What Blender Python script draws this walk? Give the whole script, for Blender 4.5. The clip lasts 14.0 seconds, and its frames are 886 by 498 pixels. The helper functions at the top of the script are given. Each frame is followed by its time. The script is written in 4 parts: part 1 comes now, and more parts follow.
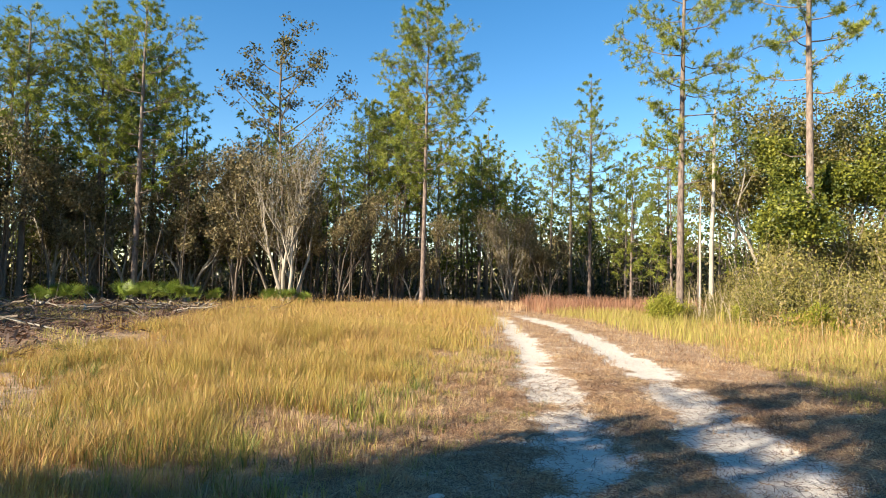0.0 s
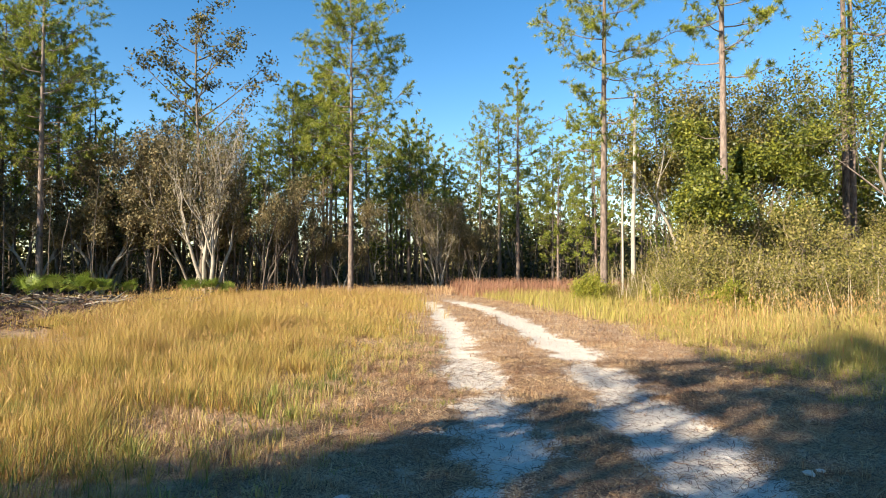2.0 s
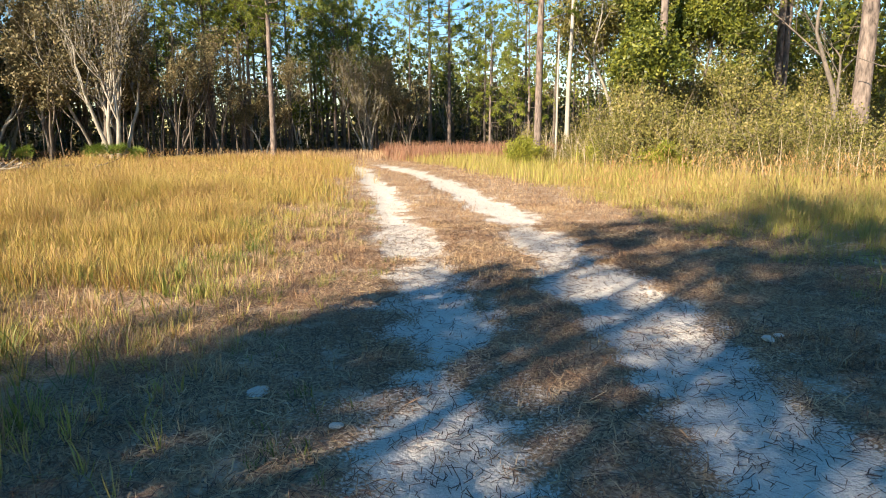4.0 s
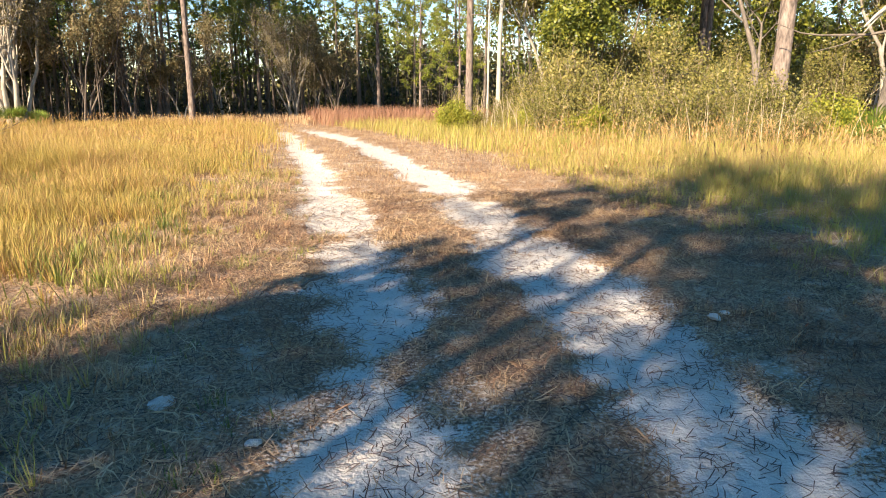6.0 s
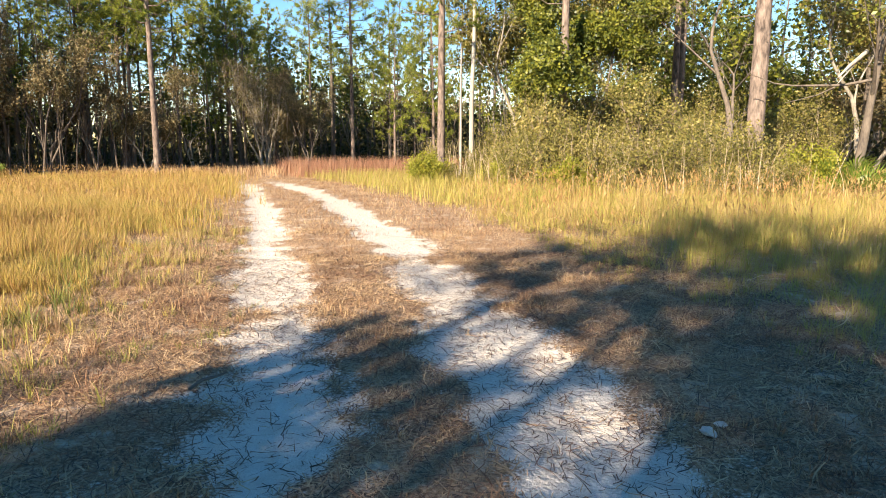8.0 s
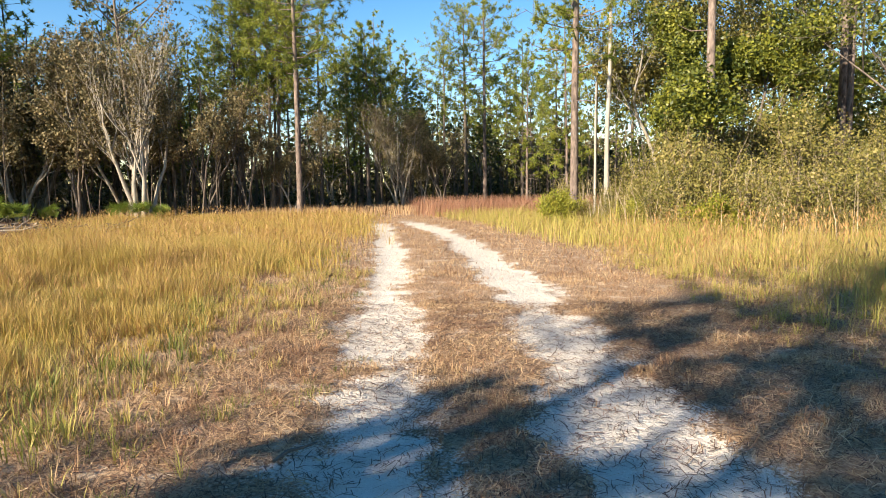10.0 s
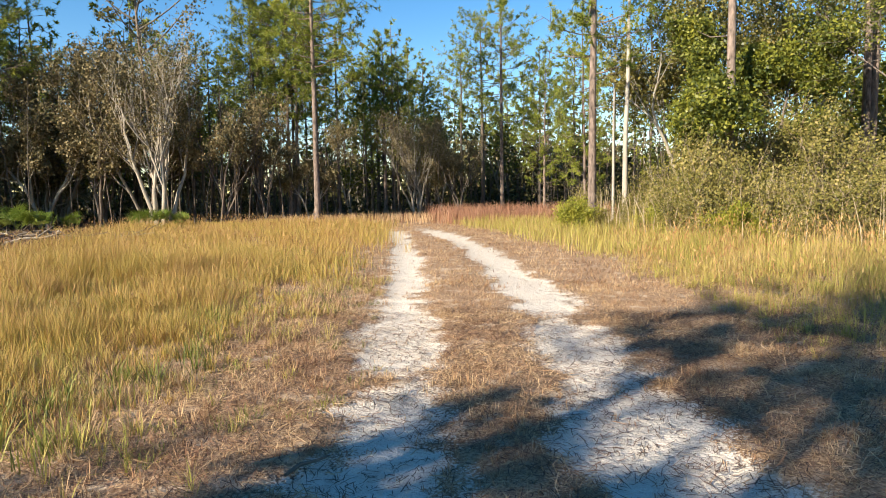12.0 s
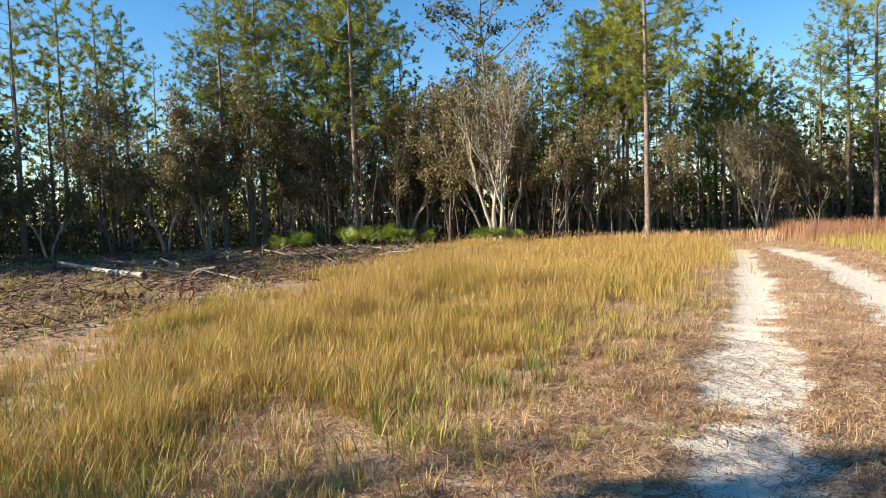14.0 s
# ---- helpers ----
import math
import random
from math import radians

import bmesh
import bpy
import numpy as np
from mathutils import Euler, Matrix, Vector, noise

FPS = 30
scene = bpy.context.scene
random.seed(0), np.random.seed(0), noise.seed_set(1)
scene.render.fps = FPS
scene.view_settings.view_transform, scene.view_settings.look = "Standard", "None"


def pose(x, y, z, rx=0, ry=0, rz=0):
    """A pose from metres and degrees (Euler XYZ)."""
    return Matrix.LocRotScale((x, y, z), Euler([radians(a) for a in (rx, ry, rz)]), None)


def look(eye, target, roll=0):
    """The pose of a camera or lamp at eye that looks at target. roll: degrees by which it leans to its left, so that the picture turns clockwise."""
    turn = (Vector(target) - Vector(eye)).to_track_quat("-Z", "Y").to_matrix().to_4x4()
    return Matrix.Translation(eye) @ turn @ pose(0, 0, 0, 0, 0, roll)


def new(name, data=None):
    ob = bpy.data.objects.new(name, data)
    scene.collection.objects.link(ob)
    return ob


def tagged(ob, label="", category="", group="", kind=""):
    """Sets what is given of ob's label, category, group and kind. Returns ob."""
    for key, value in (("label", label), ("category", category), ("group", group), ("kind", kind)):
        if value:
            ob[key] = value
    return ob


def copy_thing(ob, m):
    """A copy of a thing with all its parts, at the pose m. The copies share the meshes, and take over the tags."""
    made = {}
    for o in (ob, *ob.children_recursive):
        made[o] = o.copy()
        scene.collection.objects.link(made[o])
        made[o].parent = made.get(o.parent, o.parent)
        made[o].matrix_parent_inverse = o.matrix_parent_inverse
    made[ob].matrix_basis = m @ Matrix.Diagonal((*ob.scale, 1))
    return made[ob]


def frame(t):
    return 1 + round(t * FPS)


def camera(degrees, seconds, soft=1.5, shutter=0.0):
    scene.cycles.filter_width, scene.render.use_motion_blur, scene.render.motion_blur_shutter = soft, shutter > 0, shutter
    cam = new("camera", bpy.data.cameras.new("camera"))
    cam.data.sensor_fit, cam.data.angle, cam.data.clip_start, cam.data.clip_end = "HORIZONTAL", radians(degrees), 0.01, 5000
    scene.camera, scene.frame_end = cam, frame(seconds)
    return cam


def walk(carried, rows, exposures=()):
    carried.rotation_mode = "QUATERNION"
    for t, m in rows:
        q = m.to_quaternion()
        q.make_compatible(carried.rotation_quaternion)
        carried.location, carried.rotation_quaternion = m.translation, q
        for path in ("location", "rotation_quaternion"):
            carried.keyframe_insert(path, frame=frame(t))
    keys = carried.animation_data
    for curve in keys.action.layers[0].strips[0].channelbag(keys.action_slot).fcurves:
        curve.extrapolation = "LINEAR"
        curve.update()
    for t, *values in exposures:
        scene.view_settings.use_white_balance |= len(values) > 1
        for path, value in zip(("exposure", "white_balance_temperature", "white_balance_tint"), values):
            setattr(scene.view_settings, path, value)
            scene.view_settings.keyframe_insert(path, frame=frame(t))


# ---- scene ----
cam = camera(69.4, 14.0, soft=1.0)
PATH = [
    (0, (-0.194, -1.34, 1.695), (-0.699, 0.593, 1.791), 1.3),
    (0.5, (-0.256, -1.338, 1.702), (-0.779, 0.591, 1.776), 0.6),
    (1, (-0.251, -1.276, 1.68), (-0.724, 0.666, 1.73), 0.4),
    (1.5, (-0.105, -1.098, 1.709), (-0.48, 0.866, 1.763), 0.5),
    (2, (-0.057, -0.954, 1.69), (-0.355, 1.023, 1.742), 0.0),
    (2.5, (-0.196, -0.782, 1.682), (-0.413, 1.205, 1.739), 0.2),
    (3, (-0.271, -0.604, 1.665), (-0.392, 1.392, 1.697), -0.3),
    (3.5, (-0.207, -0.348, 1.578), (-0.33, 1.638, 1.374), -0.6),
    (3.7, (-0.185, -0.245, 1.576), (-0.294, 1.729, 1.275), -0.5),
    (5.8, (-0.218, 0.304, 1.603), (-0.119, 2.245, 1.132), 0.1),
    (6, (-0.195, 0.341, 1.599), (-0.065, 2.281, 1.128), 0.1),
    (6.5, (0.018, 0.565, 1.609), (0.208, 2.506, 1.168), 0.5),
    (7, (0.102, 0.803, 1.62), (0.305, 2.752, 1.221), 0.2),
    (7.5, (0.098, 1.093, 1.635), (0.32, 3.045, 1.26), 0.2),
    (8, (0.253, 1.375, 1.632), (0.443, 3.339, 1.309), -0.0),
    (8.5, (0.332, 1.637, 1.645), (0.432, 3.612, 1.342), -0.2),
    (9, (0.304, 1.85, 1.655), (0.362, 3.83, 1.381), -0.4),
    (9.2, (0.33, 1.929, 1.657), (0.309, 3.913, 1.402), -0.6),
    (11.3, (0.424, 2.095, 1.662), (0.138, 4.066, 1.477), -1.0),
    (11.5, (0.417, 2.109, 1.669), (0.136, 4.08, 1.482), -0.9),
    (12, (0.405, 2.118, 1.669), (0.129, 4.091, 1.488), -1.0),
    (12.5, (0.344, 2.101, 1.669), (-0.111, 4.042, 1.499), -1.4),
    (13, (0.272, 2.063, 1.665), (-0.488, 3.907, 1.515), -1.7),
    (13.5, (0.222, 2.058, 1.651), (-0.771, 3.788, 1.519), -1.8),
    (14, (0.228, 2.211, 1.653), (-0.962, 3.815, 1.552), -2.0),
]
walk(cam, [(t, look(eye, target, roll)) for t, eye, target, roll in PATH],
     exposures=[(0, 1.42, 6500, 10), (3.2, 1.42, 6500, 10), (6.0, 1.70, 6800, 14), (7.5, 1.6, 6800, 14), (9.2, 1.48, 6700, 13), (11.3, 1.3, 6400, 11), (12.5, 1.28, 6400, 11), (14.0, 1.36, 6450, 10)])

# ---- world, sun ----
SUN_EL, SUN_AZ = radians(27.0), math.atan2(-0.63, -0.777)   # azimuth from +y towards +x
world = bpy.data.worlds.new("sky")
scene.world = world
world.use_nodes = True
wn = world.node_tree
sky = wn.nodes.new("ShaderNodeTexSky")
sky.sky_type = 'NISHITA'
sky.sun_disc = False
sky.sun_elevation = SUN_EL
sky.sun_rotation = SUN_AZ
sky.air_density, sky.dust_density, sky.ozone_density = 1.0, 0.0, 1.5
wn.nodes["Background"].inputs[1].default_value = 0.078
vivid = wn.nodes.new("ShaderNodeHueSaturation")
vivid.inputs["Saturation"].default_value = 1.38
wn.links.new(sky.outputs[0], vivid.inputs["Color"])
wn.links.new(vivid.outputs[0], wn.nodes["Background"].inputs[0])
sun_dir = Vector((math.sin(SUN_AZ) * math.cos(SUN_EL), math.cos(SUN_AZ) * math.cos(SUN_EL), math.sin(SUN_EL)))
sun_data = bpy.data.lights.new("sun", 'SUN')
sun_data.energy, sun_data.angle, sun_data.color = 5.0, radians(0.55), (1.0, 0.865, 0.66)
sun = new("sun", sun_data)
sun.matrix_world = look(tuple(sun_dir * 60), (0, 0, 0))


# ---- materials ----
def mat(name, dark, light, scale=6.0, rough=0.85, bump=0.3, fine=60.0, vary=0.0, translucent=0.0, stretch=(1, 1, 1), spec=0.2):
    """Two colours mixed by noise at two scales, with relief; vary: difference from object to object."""
    m = bpy.data.materials.new(name)
    m.use_nodes = True
    n, l = m.node_tree.nodes, m.node_tree.links
    bsdf = n["Principled BSDF"]
    co = n.new("ShaderNodeTexCoord")
    mp = n.new("ShaderNodeMapping")
    mp.inputs["Scale"].default_value = stretch
    l.new(co.outputs["Object"], mp.inputs["Vector"])
    big, small = n.new("ShaderNodeTexNoise"), n.new("ShaderNodeTexNoise")
    big.inputs["Scale"].default_value, small.inputs["Scale"].default_value = scale, fine
    big.inputs["Detail"].default_value = small.inputs["Detail"].default_value = 4
    for t in (big, small):
        l.new(mp.outputs[0], t.inputs["Vector"])
    add = n.new("ShaderNodeMath")
    add.operation = 'MULTIPLY_ADD'
    l.new(small.outputs[0], add.inputs[0])
    add.inputs[1].default_value = 0.6
    l.new(big.outputs[0], add.inputs[2])
    rng = n.new("ShaderNodeMapRange")
    rng.inputs[1].default_value, rng.inputs[2].default_value = 0.5, 1.1
    last = add.outputs[0]
    if vary:
        info = n.new("ShaderNodeObjectInfo")
        v = n.new("ShaderNodeMath")
        v.operation = 'MULTIPLY_ADD'
        l.new(info.outputs["Random"], v.inputs[0])
        v.inputs[1].default_value = vary
        l.new(last, v.inputs[2])
        last = v.outputs[0]
        rng.inputs[1].default_value += vary / 2
        rng.inputs[2].default_value += vary / 2
    l.new(last, rng.inputs[0])
    mix = n.new("ShaderNodeMix")
    mix.data_type = 'RGBA'
    mix.inputs["A"].default_value, mix.inputs["B"].default_value = (*dark, 1), (*light, 1)
    l.new(rng.outputs[0], mix.inputs["Factor"])
    l.new(mix.outputs["Result"], bsdf.inputs["Base Color"])
    bsdf.inputs["Roughness"].default_value = rough
    bsdf.inputs["Specular IOR Level"].default_value = spec
    if bump:
        b = n.new("ShaderNodeBump")
        b.inputs["Strength"].default_value, b.inputs["Distance"].default_value = bump, 0.03
        l.new(add.outputs[0], b.inputs["Height"])
        l.new(b.outputs[0], bsdf.inputs["Normal"])
    if translucent:
        tr, ms = n.new("ShaderNodeBsdfTranslucent"), n.new("ShaderNodeMixShader")
        l.new(mix.outputs["Result"], tr.inputs["Color"])
        ms.inputs[0].default_value = translucent
        l.new(bsdf.outputs[0], ms.inputs[1])
        l.new(tr.outputs[0], ms.inputs[2])
        l.new(ms.outputs[0], n["Material Output"].inputs["Surface"])
    return m


def leaf_mat(name, colours, rough=0.6, translucent=0.3, patch=0.5, tip=None, spec=0.25, tip_share=1.0):
    """Leaves or blades: a ramp of colours, picked per blade and by patches of the place; tip: another colour towards the blade's top."""
    m = bpy.data.materials.new(name)
    m.use_nodes = True
    n, l = m.node_tree.nodes, m.node_tree.links
    bsdf = n["Principled BSDF"]
    geo = n.new("ShaderNodeNewGeometry")
    noi = n.new("ShaderNodeTexNoise")
    noi.inputs["Scale"].default_value, noi.inputs["Detail"].default_value = patch, 3
    l.new(geo.outputs["Position"], noi.inputs["Vector"])
    a = n.new("ShaderNodeMath")
    a.operation = 'MULTIPLY_ADD'
    l.new(geo.outputs["Random Per Island"], a.inputs[0])
    a.inputs[1].default_value = 0.55
    b = n.new("ShaderNodeMapRange")
    b.inputs[1].default_value, b.inputs[2].default_value = 0.3, 0.7
    b.inputs[3].default_value, b.inputs[4].default_value = 0.0, 0.45
    l.new(noi.outputs[0], b.inputs[0])
    l.new(b.outputs[0], a.inputs[2])
    ramp = n.new("ShaderNodeValToRGB")
    els = ramp.color_ramp.elements
    while len(els) < len(colours):
        els.new(0.5)
    for i, c in enumerate(colours):
        els[i].position = i / (len(colours) - 1)
        els[i].color = (*c, 1)
    l.new(a.outputs[0], ramp.inputs[0])
    colour = ramp.outputs[0]
    if tip:
        at = n.new("ShaderNodeAttribute")
        at.attribute_name = "along"
        mx = n.new("ShaderNodeMix")
        mx.data_type = 'RGBA'
        mx.inputs["B"].default_value = (*tip, 1)
        share = n.new("ShaderNodeMath")
        share.operation = 'MULTIPLY'
        share.inputs[1].default_value = tip_share
        l.new(at.outputs["Fac"], share.inputs[0])
        l.new(share.outputs[0], mx.inputs["Factor"])
        l.new(colour, mx.inputs["A"])
        colour = mx.outputs["Result"]
    l.new(colour, bsdf.inputs["Base Color"])
    bsdf.inputs["Roughness"].default_value = rough
    bsdf.inputs["Specular IOR Level"].default_value = spec
    tr, ms = n.new("ShaderNodeBsdfTranslucent"), n.new("ShaderNodeMixShader")
    l.new(colour, tr.inputs["Color"])
    ms.inputs[0].default_value = translucent
    l.new(bsdf.outputs[0], ms.inputs[1])
    l.new(tr.outputs[0], ms.inputs[2])
    l.new(ms.outputs[0], n["Material Output"].inputs["Surface"])
    return m


PINE_BARK = mat("pine_bark", (0.05, 0.04, 0.035), (0.33, 0.255, 0.21), 5, 0.95, 1.0, 14, 0.15, stretch=(1.6, 1.6, 0.5))
GREY_BARK = mat("grey_bark", (0.16, 0.14, 0.11), (0.48, 0.43, 0.35), 4, 0.9, 0.5, 30, 0.25, stretch=(1, 1, 0.4))
DARK_BARK = mat("dark_bark", (0.06, 0.05, 0.045), (0.22, 0.18, 0.14), 4, 0.95, 0.6, 26, 0.2, stretch=(1, 1, 0.4))
SNAG_WOOD = mat("bleached_wood", (0.26, 0.23, 0.19), (0.54, 0.49, 0.42), 3, 0.8, 0.4, 25, stretch=(2, 2, 0.15))
TWIG = mat("twig", (0.20, 0.15, 0.10), (0.50, 0.41, 0.29), 3, 0.9, 0.2, 30, 0.3)
NEEDLES = leaf_mat("pine_needles", [(0.045, 0.075, 0.014), (0.15, 0.19, 0.03), (0.31, 0.335, 0.05), (0.46, 0.42, 0.085)], 0.5, 0.3, 0.7)
OAK_LEAF = leaf_mat("evergreen_leaves", [(0.02, 0.035, 0.008), (0.07, 0.09, 0.015), (0.19, 0.20, 0.025), (0.34, 0.32, 0.05)], 0.45, 0.25, 1.2, spec=0.4)
DRY_LEAF = leaf_mat("autumn_leaves", [(0.05, 0.045, 0.02), (0.12, 0.105, 0.045), (0.24, 0.19, 0.095), (0.34, 0.26, 0.13)], 0.6, 0.2, 0.8)
DRY_OAK = leaf_mat("browned_oak_leaves", [(0.03, 0.035, 0.012), (0.09, 0.085, 0.03), (0.20, 0.16, 0.06)], 0.55, 0.2, 0.8)
SHRUB_LEAF = leaf_mat("shrub_leaves", [(0.04, 0.042, 0.012), (0.12, 0.115, 0.028), (0.24, 0.21, 0.055), (0.40, 0.31, 0.13)], 0.55, 0.2, 1.0)
BRIGHT_LEAF = leaf_mat("yellow_green_leaves", [(0.14, 0.16, 0.02), (0.28, 0.29, 0.04), (0.42, 0.36, 0.06)], 0.5, 0.35, 2.0)
PALM_LEAF = leaf_mat("palmetto_leaves", [(0.05, 0.09, 0.02), (0.14, 0.20, 0.03), (0.34, 0.38, 0.08)], 0.4, 0.3, 1.2, spec=0.4)
TALL_GRASS = leaf_mat("golden_grass", [(0.10, 0.095, 0.02), (0.33, 0.272, 0.05), (0.44, 0.31, 0.075), (0.28, 0.13, 0.055), (0.47, 0.33, 0.12)], 0.6, 0.2, 0.55, tip=(0.58, 0.42, 0.17), tip_share=0.4)
GREEN_GRASS = leaf_mat("green_grass", [(0.05, 0.07, 0.02), (0.17, 0.19, 0.04), (0.36, 0.32, 0.08)], 0.55, 0.25, 0.6)
VERGE_GRASS = leaf_mat("verge_grass", [(0.10, 0.11, 0.025), (0.31, 0.30, 0.06), (0.46, 0.38, 0.11), (0.33, 0.22, 0.10), (0.55, 0.44, 0.19)], 0.6, 0.2, 0.9)
RED_GRASS = leaf_mat("russet_grass", [(0.24, 0.12, 0.085), (0.36, 0.19, 0.12), (0.46, 0.30, 0.18)], 0.65, 0.3, 0.5)
STRAW = leaf_mat("dry_straw", [(0.08, 0.036, 0.024), (0.27, 0.15, 0.085), (0.49, 0.34, 0.19), (0.68, 0.51, 0.31)], 0.7, 0.15, 0.9)
SEED_HEAD = leaf_mat("seed_heads", [(0.24, 0.115, 0.055), (0.42, 0.25, 0.10), (0.60, 0.44, 0.20)], 0.7, 0.25, 0.4)
# undergrowth leaves, darkened in the ramp to stand for shade inside the wood
SHADED_LEAF = leaf_mat("shaded_leaves", [(0.012, 0.016, 0.006), (0.04, 0.045, 0.014), (0.10, 0.095, 0.03), (0.17, 0.14, 0.06)], 0.6, 0.1, 0.5)
DEAD_BITS = leaf_mat("fallen_needles", [(0.05, 0.035, 0.03), (0.12, 0.075, 0.055), (0.24, 0.14, 0.09)], 0.8, 0.05, 2.0)

rng = np.random.default_rng(7)


# ---- mesh tools ----
def raw(name, verts, faces, material, smooth=False, along=None):
    """A mesh from arrays: faces all with the same number of corners."""
    verts, faces = np.asarray(verts, np.float32).reshape(-1, 3), np.asarray(faces, np.int32)
    me = bpy.data.meshes.new(name)
    k = faces.shape[1]
    me.vertices.add(len(verts))
    me.vertices.foreach_set("co", verts.ravel())
    me.loops.add(faces.size)
    me.loops.foreach_set("vertex_index", faces.ravel())
    me.polygons.add(len(faces))
    me.polygons.foreach_set("loop_start", np.arange(0, faces.size, k, dtype=np.int32))
    me.polygons.foreach_set("loop_total", np.full(len(faces), k, np.int32))
    me.polygons.foreach_set("use_smooth", np.full(len(faces), smooth))
    if along is not None:
        me.attributes.new("along", 'FLOAT', 'POINT').data.foreach_set("value", np.asarray(along, np.float32).ravel())
    me.update(calc_edges=True)
    me.materials.append(material)
    return me


def unit(v):
    return v / np.maximum(np.linalg.norm(v, axis=-1, keepdims=True), 1e-9)


def tubes(lines, sides=6):
    """Tapered tubes round polylines (points, radii), capped to a point; quads."""
    vs, fs, base = [], [], 0
    ang = np.arange(sides) / sides * 2 * np.pi
    for pts, rad in lines:
        pts, rad = np.asarray(pts, float), np.asarray(rad, float)
        k = len(pts)
        d = unit(np.gradient(pts, axis=0))
        ref = np.array([1.0, 0.13, 0]) if abs(d[0, 2]) > 0.7 else np.array([0, 0, 1.0])
        u = unit(np.cross(d, ref))
        w = np.cross(d, u)
        ring = pts[:, None] + rad[:, None, None] * (u[:, None] * np.cos(ang)[None, :, None] + w[:, None] * np.sin(ang)[None, :, None])
        vs.append(ring.reshape(-1, 3))
        i = np.arange(k - 1)[:, None] * sides + np.arange(sides)[None]
        j = np.arange(k - 1)[:, None] * sides + (np.arange(sides)[None] + 1) % sides
        fs.append(np.stack([i, j, j + sides, i + sides], -1).reshape(-1, 4) + base)
        base += k * sides
    return np.concatenate(vs), np.concatenate(fs)


def needles(centres, ways, count, length, width, r, spread=0.9):
    """Tufts of narrow pointed triangles round each centre."""
    c = np.repeat(centres, count, 0)
    d = unit(np.repeat(ways, count, 0) * 0.55 + r.normal(size=c.shape) * spread)
    p = unit(np.cross(d, r.normal(size=c.shape)))
    ln = length * r.uniform(0.7, 1.2, (len(c), 1))
    v = np.stack([c - p * width / 2, c + p * width / 2, c + d * ln], 1).reshape(-1, 3)
    return v, np.arange(len(v)).reshape(-1, 3)


def leaves(centres, size, r, flat=0.5):
    """Four-cornered pointed leaves, folded a little, one at each centre."""
    n = len(centres)
    d = unit(r.normal(size=(n, 3)))
    up = unit(r.normal(size=(n, 3)) + np.array([-0.4, -0.4, flat]))
    s = unit(np.cross(d, up))
    ln = size * r.uniform(0.6, 1.3, (n, 1))
    v = np.stack([centres - d * ln / 2, centres + s * ln * 0.3, centres + d * ln / 2, centres - s * ln * 0.3], 1).reshape(-1, 3)
    return v, np.arange(len(v)).reshape(-1, 4)


def part(name, me, parent, label=""):
    ob = new(name, me)
    ob.parent = parent
    return tagged(ob, label)


def thing(name, label, category, group="", kind=""):
    return tagged(new(name), label, category, group, kind)


